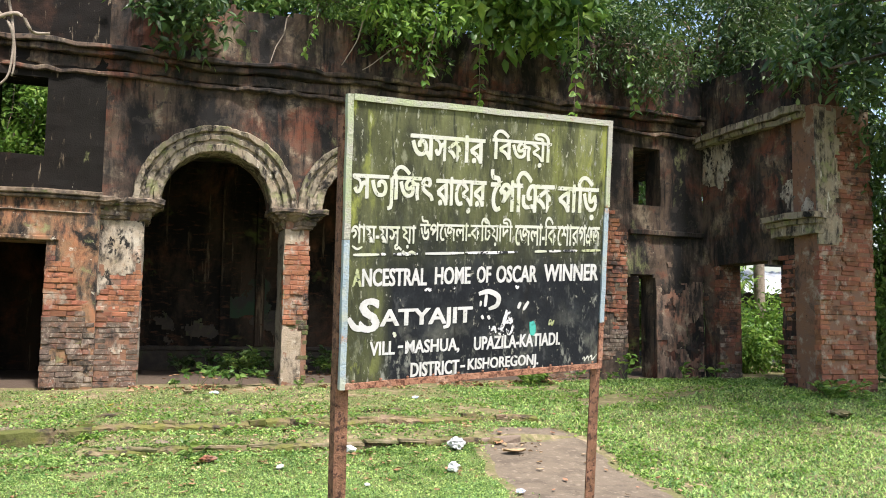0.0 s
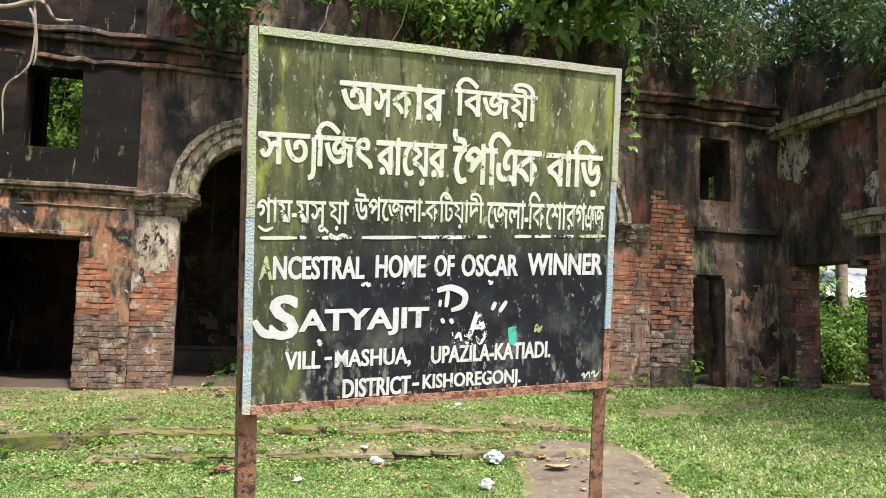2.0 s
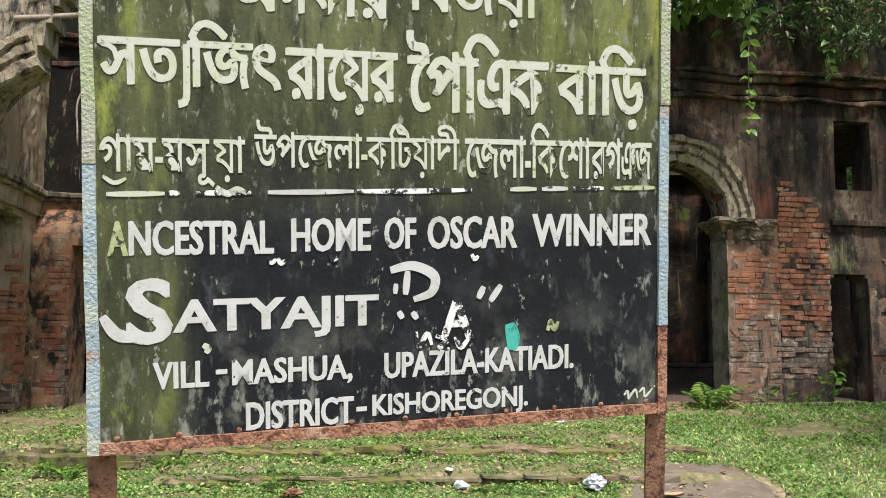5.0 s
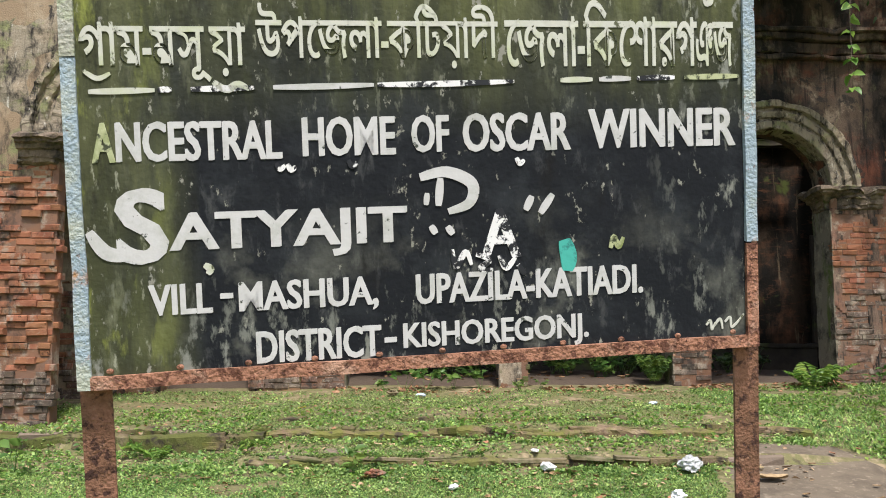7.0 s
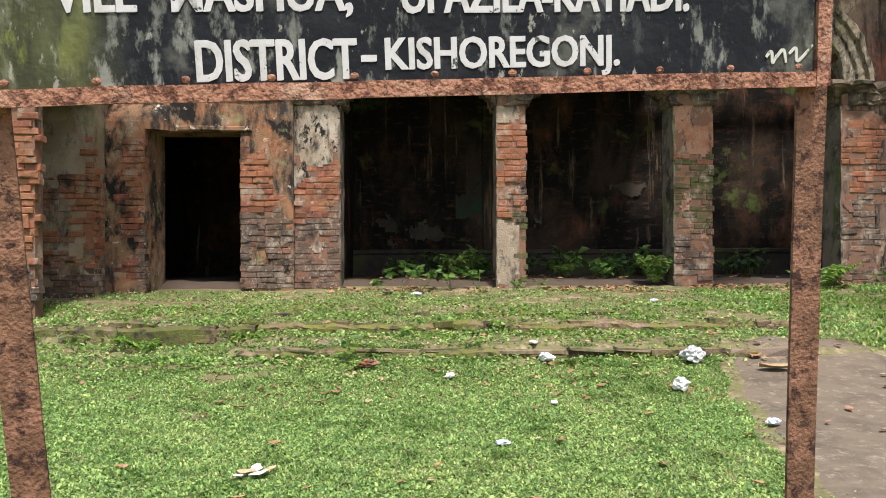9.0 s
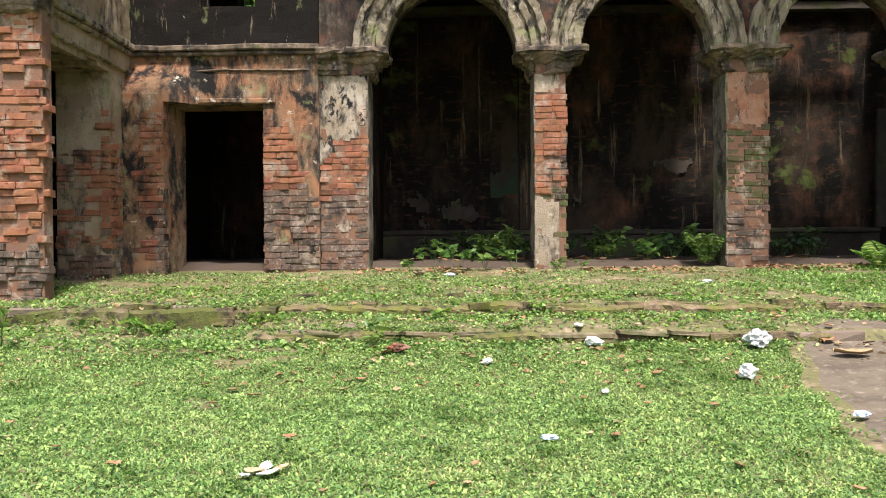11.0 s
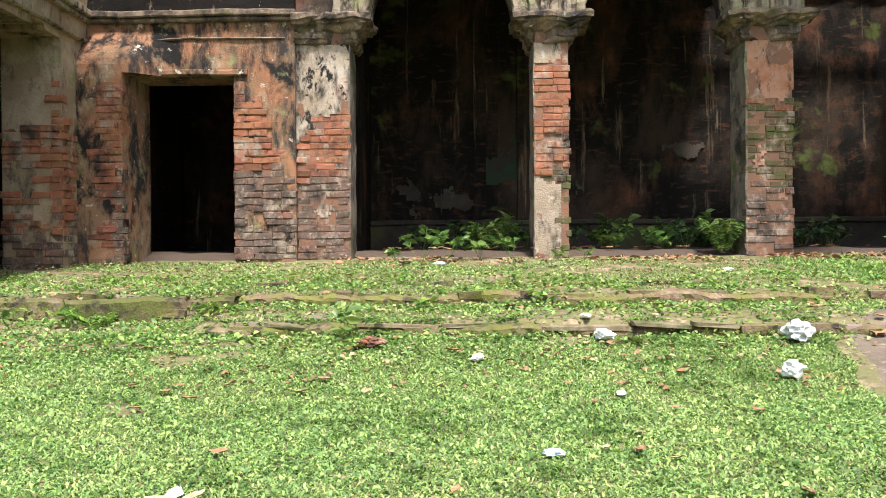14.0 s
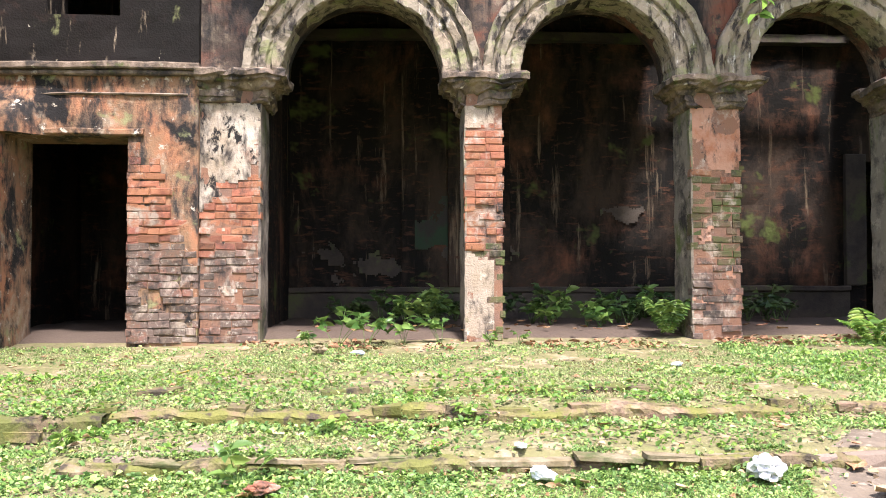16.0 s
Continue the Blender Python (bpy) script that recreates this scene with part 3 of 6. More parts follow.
def wall_a_keep(u, v):
    x, z = AX0 + u, v - 0.3
    if DOOR[0] < x < DOOR[1] and z < DOOR[2]:
        return False
    if WINDOW[0] < x < WINDOW[1] and WINDOW[2] < z < WINDOW[3]:
        return False
    return z < 5.75 + 0.2 * n2(u, 0, 3)


def door_pilaster(x, z):
    """How far the wall steps forward beside the doorway."""
    return 0.27 * (1 - ease(-2.27, -1.85, x)) * (1 - ease(1.95, 2.38, z))


def bare_a(u, z):
    """Where the plaster has fallen off the door wall."""
    x = AX0 + u
    k = n2(u, z, 4, 1.6)
    if x > DOOR[1] - 0.02:
        edge = 1.62 - 0.75 * ease(-1.0, -0.62, x) + 0.22 * k
        return z < edge
    if x < DOOR[0] + 0.02:
        return x > -2.56 + 0.16 * k and 0.05 < z < 1.75 + 0.1 * k
    return False


us = spaced(0, AX1 - AX0, 0.08, (DOOR[0] - AX0, DOOR[1] - AX0, WINDOW[0] - AX0, WINDOW[1] - AX0))
wall_a = thing("wall_door", sheet("wall_door", (AX0, AY, -0.3), (1, 0, 0), UP, (0, -1, 0), us, spaced(0, 2.75, 0.07, (DOOR[2] + 0.3,)), wall_a_keep, m_door_plaster, 0.5, 0.016,
               push=lambda u, v: door_pilaster(AX0 + u, v - 0.3) - (0.009 if bare_a(u, v - 0.3) else 0.0), seed=1), "buff and black plaster wall round the doorway", "wall", kind="structure")
thing("wall_window", sheet("wall_window", (AX0, AY, -0.3), (1, 0, 0), UP, (0, -1, 0), us, spaced(2.752, 6.3, 0.08, (WINDOW[2] + 0.3, WINDOW[3] + 0.3)), wall_a_keep, m_facade_black, 0.5, 0.02, seed=1),
      "mould-blackened wall with an empty window opening", "wall", kind="structure")


def tone_pier(x, z):
    k = 0.16 * noise.noise(Vector((x * 3, z * 3, 7)))
    if z < 0.92 + k:
        return m_brick_grey
    return m_brick_dark if z < 1.05 + k or noise.noise(Vector((x * 5, z * 5, 3))) > 0.42 else m_brick


bricks(wall_a, (DOOR[1], AY, -0.05), (1, 0, 0), (0, -1, 0), AX1 - DOOR[1], 0.0, 1.9, lambda u, z: bare_a(u + DOOR[1] - AX0, z - 0.05), tone_pier, 11)
bricks(wall_a, (AX0, AY - 0.27, -0.05), (1, 0, 0), (0, -1, 0), DOOR[0] - AX0, 0.0, 2.0, lambda u, z: bare_a(u, z - 0.05), lambda x, z: m_brick if z > 0.85 else m_brick_dark, 12, proud=0.016)
bricks(wall_a, (DOOR[0] - 0.005, AY - 0.27, -0.05), (0, 1, 0), (1, 0, 0), 0.16, 0.0, 0.75, lambda u, z: True, tone_pier, 14)
# brick ends along the door's jamb
bricks(wall_a, (DOOR[1] + 0.005, AY + 0.0, -0.05), (0, 1, 0), (-1, 0, 0), 0.32, 0.0, 1.85, lambda u, z: True, tone_pier, 13)


def slab_row(name, parts, mat, label, kind="structure", category="moulding", bevel=0.012, rough=0.014):
    """A moulding of stacked courses: boxes with worn edges in one mesh."""
    bm = bmesh.new()
    for i, (x0, x1, y0, y1, z0, z1) in enumerate(parts):
        n = max(2, int(max(x1 - x0, y1 - y0) / 0.16))
        b = bmesh.new()
        along_x = x1 - x0 > y1 - y0
        rings = []
        for k in range(n + 1):
            t = k / n
            if along_x:
                c = [(x0 + (x1 - x0) * t, y, z) for y, z in ((y0 + bevel, z0), (y0, z0 + bevel), (y0, z1 - bevel), (y0 + bevel, z1), (y1, z1), (y1, z0))]
            else:
                c = [(x, y0 + (y1 - y0) * t, z) for x, z in ((x1 - bevel, z0), (x1, z0 + bevel), (x1, z1 - bevel), (x1 - bevel, z1), (x0, z1), (x0, z0))]
            ring = []
            for p in c:
                p = Vector(p)
                q = p + noise.noise_vector(p * 5 + Vector((i, 0, 0))) * rough + noise.noise_vector(p * 1.3) * rough
                ring.append(bm.verts.new(q))
            rings.append(ring)
        b.free()
        for r0, r1 in zip(rings, rings[1:]):
            for k in range(6):
                bm.faces.new((r0[k], r0[(k + 1) % 6], r1[(k + 1) % 6], r1[k]))
        bm.faces.new(rings[0][::-1])
        bm.faces.new(rings[-1])
    bmesh.ops.recalc_face_normals(bm, faces=bm.faces[:])
    me = bpy.data.meshes.new(name)
    bm.to_mesh(me)
    bm.free()
    me.materials.append(mat)
    return thing(name, me, label, category, kind=kind)


slab_row("trim_door_lintel", [(-2.0, -1.06, -0.125, 0.0, 1.875, 1.935)], m_door_plaster, "cracked plaster lintel band over the doorway")
slab_row("trim_string_course", [(AX0 + 0.04, AX1, -0.14, -0.06, 2.43, 2.475), (AX0 + 0.02, AX1 + 0.02, -0.175, -0.06, 2.478, 2.545), (AX0 + 0.3, AX1 - 0.1, -0.10, -0.05, 2.25, 2.275)], m_capital, "stained string course moulding across the wall")

m_pier_plaster = weathered("dirty_pier_plaster", (0.30, 0.25, 0.18), [(BUFF, 3, 0.42, 0.62, 151, 7), (SOOT, (6, 6, 3), 0.52, 0.66, 152, 7), (PALE, 7, 0.58, 0.68, 153, 6), (MOSS, 3, 0.60, 0.72, 154, 6)], bump=0.7)
# arcade: arches on four piers
SPRING, RADIUS, OUTER = 2.5, 0.76, 1.13
ARCHES = (0.96, 3.22, 5.48)
BX0, BX1 = -0.56, 7.0


def wall_b_keep(u, v):
    x, z = BX0 + u, SPRING + v
    if any(math.hypot(x - c, z - SPRING) < RADIUS for c in ARCHES):
        return False
    return z < 5.4 + 0.22 * n2(u, 0, 5)


us = spaced(0, BX1 - BX0, 0.07)
vs = spaced(0, 3.3, 0.07)
wall_b = thing("wall_arcade", sheet("wall_arcade", (BX0, 0, SPRING), (1, 0, 0), UP, (0, -1, 0), us, vs, wall_b_keep, m_facade, 0.5, 0.02,
               arches=[(c - BX0, 0.0, RADIUS) for c in ARCHES], seed=2), "blackened and red-stained arcade wall above the arches", "wall", kind="structure")


def archivolt(cx, seed, a0=0.0, a1=math.pi, cy=0.0, spring=SPRING, radius=RADIUS, k=1.0):
    """A moulded ring round an arch, swept from a profile of radius and projection."""
    profile = [(0.0, 0.30), (0.0, -0.035), (0.012, -0.05), (0.10, -0.055), (0.115, -0.03), (0.15, -0.025), (0.165, -0.05), (0.23, -0.06),
               (0.245, -0.035), (0.275, -0.03), (0.29, -0.075), (0.355, -0.08), (0.37, -0.06), (0.37, 0.06)]
    verts, faces = [], []
    n = 64
    for i in range(n + 1):
        a = a0 + (a1 - a0) * i / n
        for r, y in profile:
            rr = radius - 0.006 + r * k
            p = Vector((cx + rr * math.cos(a), cy + (y if y > 0 else y * 1.5 + 0.02), spring + rr * math.sin(a)))
            verts.append(p + noise.noise_vector(p * 6 + Vector((seed, 0, 0))) * 0.022 + noise.noise_vector(p * 19) * 0.016)
    m = len(profile)
    for i in range(n):
        for j in range(m - 1):
            faces.append((i * m + j, i * m + j + 1, (i + 1) * m + j + 1, (i + 1) * m + j))
    faces.append(tuple(range(m)))
    faces.append(tuple(range(n * m, (n + 1) * m))[::-1])
    return mesh_from("archivolt", verts, faces, m_band)


for i, c in enumerate(ARCHES):
    ob = new("archivolt", archivolt(c, i))
    ob.parent = wall_b
    tagged(ob, "moulded grey stucco ring round the arch")


def pier(name, x0, x1, label, bare, tone, seed, side_left=False, depth=0.5, top=2.2, skin=m_plaster, y0=0.0, side_right=False):
    """A brick pier: mortar core, single bricks where the plaster has gone, plaster where it holds."""
    core = thing(name, mesh_from(name, *box_data(x0 + 0.012, x1 - 0.012, y0 + 0.004, y0 + depth, -0.25, top + 0.3), m_mortar), label, "pier", kind="structure")
    bricks(core, (x0, y0, -0.12), (1, 0, 0), (0, -1, 0), x1 - x0, 0.0, top, lambda u, z: bare(u, z - 0.12), tone, seed)
    w = x1 - x0
    us, vs = spaced(0, w, 0.03), spaced(0, top + 0.12, 0.03)

    def covered(u, v):
        return not bare(u, v - 0.12) and not bare(u + 0.02, v - 0.09)

    me = sheet("plaster", (x0, y0 - 0.002, -0.12), (1, 0, 0), UP, (0, -1, 0), us, vs, covered, skin, 0.035, 0.012, seed=seed, back=False)
    if len(me.polygons):
        ob = new("plaster", me)
        ob.parent = core
        tagged(ob, "patch of old stained plaster")
    if side_left:
        me = sheet("plaster", (x0 - 0.004, y0, -0.12), (0, 1, 0), UP, (-1, 0, 0), spaced(0, depth, 0.06), spaced(0, top + 0.12, 0.06),
                   lambda u, v: True, m_side_moss, 0.02, 0.014, seed=seed + 1, back=False)
        ob = new("side_plaster", me)
        ob.parent = core
        tagged(ob, "mossy plaster on the pier's side")
    if side_right:
        me = sheet("plaster", (x1 + 0.004, y0, -0.12), (0, 1, 0), UP, (1, 0, 0), spaced(0, depth, 0.06), spaced(0, top + 0.12, 0.06),
                   lambda u, v: True, m_grey_plaster, 0.02, 0.014, seed=seed + 1, back=False)
        ob = new("side_plaster", me)
        ob.parent = core
        tagged(ob, "grey plaster on the pier's side")
    return core


def box_data(x0, x1, y0, y1, z0, z1):
    v = [(x, y, z) for x in (x0, x1) for y in (y0, y1) for z in (z0, z1)]
    f = [(0, 1, 3, 2), (4, 6, 7, 5), (0, 4, 5, 1), (2, 3, 7, 6), (0, 2, 6, 4), (1, 5, 7, 3)]
    return v, f


def tone_moss(x, z):
    k = 0.2 * noise.noise(Vector((x * 3, z * 3, 2)))
    if z > 1.62 + k:
        return m_brick
    return m_brick_moss if z > 0.8 + k else m_brick_grey


pier("pier_first", -0.56, 0.0, "brick pier, whitish plaster on its upper part", lambda u, z: z < 1.40 + 0.7 * (u - 0.28) + 0.22 * n2(u, z, 21, 2.2) and n2(u, z, 22, 5) < 0.55,
     tone_pier, 21, side_right=True, y0=-0.015)
pier("pier_second", 1.93, 2.30, "slim brick pier, orange bricks laid bare", lambda u, z: 0.78 + 0.25 * n2(u, 0, 24, 3) < z < 2.03 + 0.2 * n2(u, 1, 25, 3) or u > 0.29,
     lambda x, z: m_brick if z > 0.95 + 0.2 * noise.noise(Vector((x * 4, z * 4, 1))) else m_brick_moss, 22, True, depth=0.55, skin=m_pier_plaster)
pier("pier_third", 4.13, 4.62, "brick pier, pinkish above and mossy below", lambda u, z: (z < 1.62 + 0.2 * n2(u, 0, 27, 3)) and n2(u, z, 28, 4) < 0.5,
     tone_moss, 23, True, depth=0.5, skin=m_salmon)
pier("pier_fourth", 6.22, 6.98, "wide weathered pier with a ruined brick flank", lambda u, z: (u > 0.62 or (0.16 < u < 0.42 and z > 0.4) or n2(u, z, 31, 2.0) > -0.12) and z < 2.15,
     lambda x, z: m_brick if z > 1.3 + 0.5 * noise.noise(Vector((x * 3, z * 3, 1))) else m_brick_grey, 24, True, depth=0.5, skin=m_foot)


def capital(name, x0, x1, y0, y1, label, seed, left=True, right=True, z=2.5):
    """Stepped capital under an arch: neck, swelling, ledge; worn and chipped."""
    prof = [(-0.30, 0.0), (-0.285, 0.03), (-0.25, 0.035), (-0.24, 0.055), (-0.17, 0.06), (-0.155, 0.10), (-0.115, 0.115), (-0.10, 0.17), (-0.075, 0.175), (-0.065, 0.215), (-0.02, 0.22), (0.0, 0.19)]
    verts, faces = [], []
    n = 14
    for dz, e in prof:
        a, b = x0 - e * left, x1 + e * right
        c, d = y0 - e * 0.8, y1
        loop = [(a + (b - a) * i / n, c) for i in range(n)] + [(b, c + (d - c) * i / n) for i in range(n)] + [(b - (b - a) * i / n, d) for i in range(n)] + [(a, d - (d - c) * i / n) for i in range(n)]
        for x, y in loop:
            p = Vector((x, y, z + dz))
            chip = max(0.0, noise.noise(p * 5 + Vector((seed * 3.3, 0, 0))) - 0.05) * 0.22
            q = p + noise.noise_vector(p * 9 + Vector((seed, 0, 0))) * 0.026 + noise.noise_vector(p * 23) * 0.010
            q.y += chip
            q.z += -chip * 0.3
            verts.append(q)
    m = 4 * n
    for i in range(len(prof) - 1):
        for k in range(m):
            faces.append((i * m + k, i * m + (k + 1) % m, (i + 1) * m + (k + 1) % m, (i + 1) * m + k))
    faces.append(tuple(range((len(prof) - 1) * m, len(prof) * m)))
    faces.append(tuple(range(m))[::-1])
    return thing(name, mesh_from(name, verts, faces, m_capital), label, "capital", kind="structure")


capital("trim_capital_first", -0.57, 0.03, -0.03, 0.5, "chipped stucco capital on the first pier", 1, left=False)
capital("trim_capital_second", 1.92, 2.31, -0.02, 0.55, "moulded stucco capital stained with lichen", 2)
capital("trim_capital_third", 4.12, 4.63, -0.02, 0.5, "moulded stucco capital stained dark", 3)
capital("trim_capital_fourth", 6.24, 6.90, -0.02, 0.5, "broken capital showing its bricks", 4, right=False)

# wall right of the arcade
CX0, CX1 = 6.98, 9.27
GAP = (7.72, 8.29, 1.76)
SLOT = (7.82, 8.36, 2.95, 3.95)


def wall_c_keep(u, v):
    x, z = CX0 + u, v - 0.3
    if GAP[0] + 0.03 * n2(z, 0, 8, 3) < x < GAP[1] and z < GAP[2] - 0.10 * abs(x - 8.0):
        return False
    if SLOT[0] < x < SLOT[1] and SLOT[2] < z < SLOT[3]:
        return False
    return z < 5.9 + 0.3 * n2(u, 0, 9)


def bare_c(u, z):
    x = CX0 + u
    k = n2(u, z, 14, 1.8)
    return x < GAP[0] + 0.02 and 0.3 < z < 2.95 - 0.9 * max(0, u - 0.3) + 0.3 * k


us = spaced(0, CX1 - CX0, 0.08, (GAP[0] - CX0, GAP[1] - CX0))
vs = spaced(0, 6.6, 0.08, (GAP[2] + 0.3, SLOT[2] + 0.3, SLOT[3] + 0.3))
wall_c = thing("wall_ruined", sheet("wall_ruined", (CX0, 0.0, -0.3), (1, 0, 0), UP, (0, -1, 0), us, vs, wall_c_keep, m_facade, 0.45, 0.02,
               push=lambda u, v: -0.010 if bare_c(u, v - 0.3) else 0.0, seed=3), "blackened wall with broken doorway and slot window", "wall", kind="structure")
bricks(wall_c, (CX0, 0.0, -0.05), (1, 0, 0), (0, -1, 0), GAP[0] - CX0, 0.0, 3.1, lambda u, z: bare_c(u, z - 0.05),
       lambda x, z: m_brick if z > 1.75 + 0.7 * noise.noise(Vector((x * 3, z * 3, 1))) else (m_brick_dark if z > 0.9 else m_brick_grey), 31, proud=0.016)
me = sheet("plaster", (8.30, -0.012, -0.1), (1, 0, 0), UP, (0, -1, 0), spaced(0, 0.95, 0.03), spaced(0, 2.3, 0.03), lambda u, v: v < 1.75 + 0.6 * n2(u, v, 97, 1.8) and n2(u, v, 98, 2.2) < 0.35, m_foot, 0.02, 0.02, seed=97, back=False)
ob = new("plaster", me)
ob.parent = wall_c
tagged(ob, "brownish pink plaster at the wall's foot")
slab_row("trim_string_course_ruined", [(7.75, 9.25, -0.07, 0.02, 2.43, 2.52)], m_facade, "broken string course on the ruined wall")

# cornice along the whole front
slab_row("cornice", [(-2.9, 9.2, -0.10, 0.03, 4.16, 4.22), (-2.9, 9.2, -0.07, 0.03, 4.24, 4.40), (-2.9, 9.2, -0.16, 0.03, 4.41, 4.49), (-2.9, 9.2, -0.22, 0.03, 4.495, 4.56)],
         m_facade, "overgrown stepped cornice under the parapet", rough=0.045)

# wing that comes forward beside the door
FY0, FY1, FX = -0.65, -0.08, -2.74


def wing_keep(u, v):
    y, z = -2.4 + u, v - 0.4
    if y < FY0 + 0.04 * n2(z, 0, 6, 2.5) and z < 2.15 + 0.15 * n2(u, 2, 7, 2):
        return False
    return z < 5.2 + 0.3 * n2(u, 1, 9)


def bare_f(u, z):
    k = n2(u, z, 16, 1.9)
    return -0.1 < z < 1.32 + 0.35 * k or (z > 1.9 and k > 0.35)


us = spaced(0, 2.32, 0.07, (FY0 + 2.4,))
vs = spaced(0, 5.9, 0.07, (2.55,))
wing_a = thing("wall_wing_near_door", sheet("wall_wing", (FX, -2.4, -0.4), (0, 1, 0), UP, (1, 0, 0), us, vs, wing_keep, m_wing, 0.60, 0.02,
               push=lambda u, v: -0.010 if u > 1.7 and bare_f(u, v - 0.4) else 0.0, seed=4), "ruined wing wall, bricks under fallen plaster", "wall", kind="structure")
bricks(wing_a, (FX, FY0, -0.28), (0, 1, 0), (1, 0, 0), FY1 - FY0, 0.0, 1.95, lambda u, z: bare_f(u + 1.75, z - 0.28),
       lambda x, z: m_brick if z > 0.72 + 0.2 * noise.noise(Vector((x * 3, z * 3, 4))) else m_brick_grey, 41, proud=0.016, lost=0.05)
bricks(wing_a, (FX - 0.60, FY0 - 0.004, -0.28), (1, 0, 0), (0, -1, 0), 0.61, 0.0, 1.72 + 0.28, lambda u, z: n2(u, z, 17, 1.5) < 0.45 and (z < 1.55 or u > 0.42),
       lambda x, z: m_brick if z > 0.42 + 0.2 * noise.noise(Vector((x * 3, z * 3, 6))) else m_brick_grey, 43, proud=0.028, ragged=0.05, lost=0.06)
slab_row("trim_wing_moulding", [(FX - 0.01, FX + 0.06, -2.35, -0.1, 2.43, 2.475), (FX - 0.01, FX + 0.095, -2.35, -0.1, 2.48, 2.55), (FX - 0.01, FX + 0.05, -2.35, -0.1, 2.22, 2.25)], m_band, "slanting stucco moulding along the wing wall")

# broken end pier of that wing and the stump of its arch
pier_e = thing("pier_broken_end", mesh_from("pier_end", *box_data(-3.75, -2.62, -2.385, -2.22, -0.45, 2.65), m_mortar), "broken brick pier at the wing's end", "pier", kind="structure")
bricks(pier_e, (-3.75, -2.4, -0.32), (1, 0, 0), (0, -1, 0), 1.15, 0.0, 2.66, lambda u, z: True,
       lambda x, z: m_brick if z > 0.62 + 0.25 * noise.noise(Vector((x * 3, z * 3, 4))) else m_brick_grey, 42, proud=0.03, ragged=0.05, lost=0.05, course=0.068, length=0.2)
capital("trim_capital_broken", -3.0, -2.66, -2.44, -2.2, "broken capital at the wing's end", 6, left=False, z=2.62)
stump_c = (-1.72, 2.62, 0.88)


def stump_keep(u, v):
    x, z = -4.2 + u, 2.62 + v
    if math.hypot(x - stump_c[0], z - stump_c[1]) < stump_c[2]:
        return False
    return x < -2.22 + 0.30 * (z - 3.1) + 0.12 * n2(u, v, 33, 2.2) and z < 5.2 + 0.3 * n2(u, 0, 34, 1.5)


stump = thing("wall_arch_stump", sheet("arch_stump", (-4.2, -2.4, 2.62), (1, 0, 0), UP, (0, -1, 0), spaced(0, 2.9, 0.06), spaced(0, 2.9, 0.06), stump_keep, m_band, 0.42, 0.03,
              arches=[(stump_c[0] + 4.2, 0.0, stump_c[2])], seed=6), "stump of a fallen arch overgrown with roots", "wall", kind="structure")
ob = new("archivolt", archivolt(stump_c[0], 9, math.radians(112), math.pi, -2.4, stump_c[1], stump_c[2]))
ob.parent = stump
tagged(ob, "broken moulded ring of the arch")

# wing that comes forward at the far side
DX = 9.27
DY0, DY1 = -1.90, -0.42


def wing_d_keep(u, v):
    y, z = -2.66 + u, v - 0.3
    if DY0 + 0.03 * n2(z, 0, 44, 3) < y < DY1 + 0.04 * n2(z, 1, 45, 3) and z < 1.92 + 0.06 * n2(u, 0, 46, 3):
        return False
    return z < 5.2 + 0.3 * n2(u, 1, 47)


def bare_d(u, z):
    y = -2.66 + u
    k = n2(u, z, 48, 1.7)
    return (0.0 < z < 2.05 and y < DY0 + 0.02 and k > -0.35) or (0.5 < z < 1.7 and y > DY1 and k > 0.25)


us = spaced(0, 2.66, 0.07, (DY0 + 2.66, DY1 + 2.66))
vs = spaced(0, 5.8, 0.07)
wing_d = thing("wall_wing_far", sheet("wall_wing_far", (DX, -2.66, -0.3), (0, 1, 0), UP, (-1, 0, 0), us, vs, wing_d_keep, m_facade, 0.45, 0.03,
               push=lambda u, v: -0.010 if bare_d(u, v - 0.3) else 0.0, seed=7), "dark stained wing wall with a doorway to the garden", "wall", kind="structure")
bricks(wing_d, (DX, -2.66, -0.1), (0, 1, 0), (-1, 0, 0), 2.66, 0.0, 2.2, lambda u, z: bare_d(u, z - 0.1), lambda x, z: m_brick if 0.9 < z < 1.5 else m_brick_dark, 51, proud=0.02, lost=0.05)
bricks(wing_d, (DX, DY1 - 0.004, -0.1), (1, 0, 0), (0, -1, 0), 0.44, 0.0, 2.0, lambda u, z: n2(u, z, 49, 2.0) > -0.3,
       lambda x, z: m_brick_dark if z > 0.6 + 0.4 * noise.noise(Vector((x * 3, z * 3, 5))) else m_brick_grey, 53, proud=0.010, lost=0.05)
slab_row("trim_far_capital", [(9.08, 9.3, -2.75, -1.80, 2.40, 2.47), (9.02, 9.3, -2.80, -1.76, 2.475, 2.56), (9.12, 9.3, -2.72, -1.84, 2.25, 2.40)], m_band, "broken ledge of a capital on the far wing", rough=0.03)
slab_row("trim_far_cornice", [(9.12, 9.3, -2.5, 0.0, 4.02, 4.10), (9.05, 9.3, -2.5, 0.0, 4.11, 4.22)], m_band, "pale plaster cornice along the far wing", rough=0.04)
end_d = thing("pier_far_end", mesh_from("pier_far", *box_data(9.24, 10.28, -2.674, -2.2, -0.4, 4.2), m_mortar), "bare brick end pier of the far wing", "pier", kind="structure")
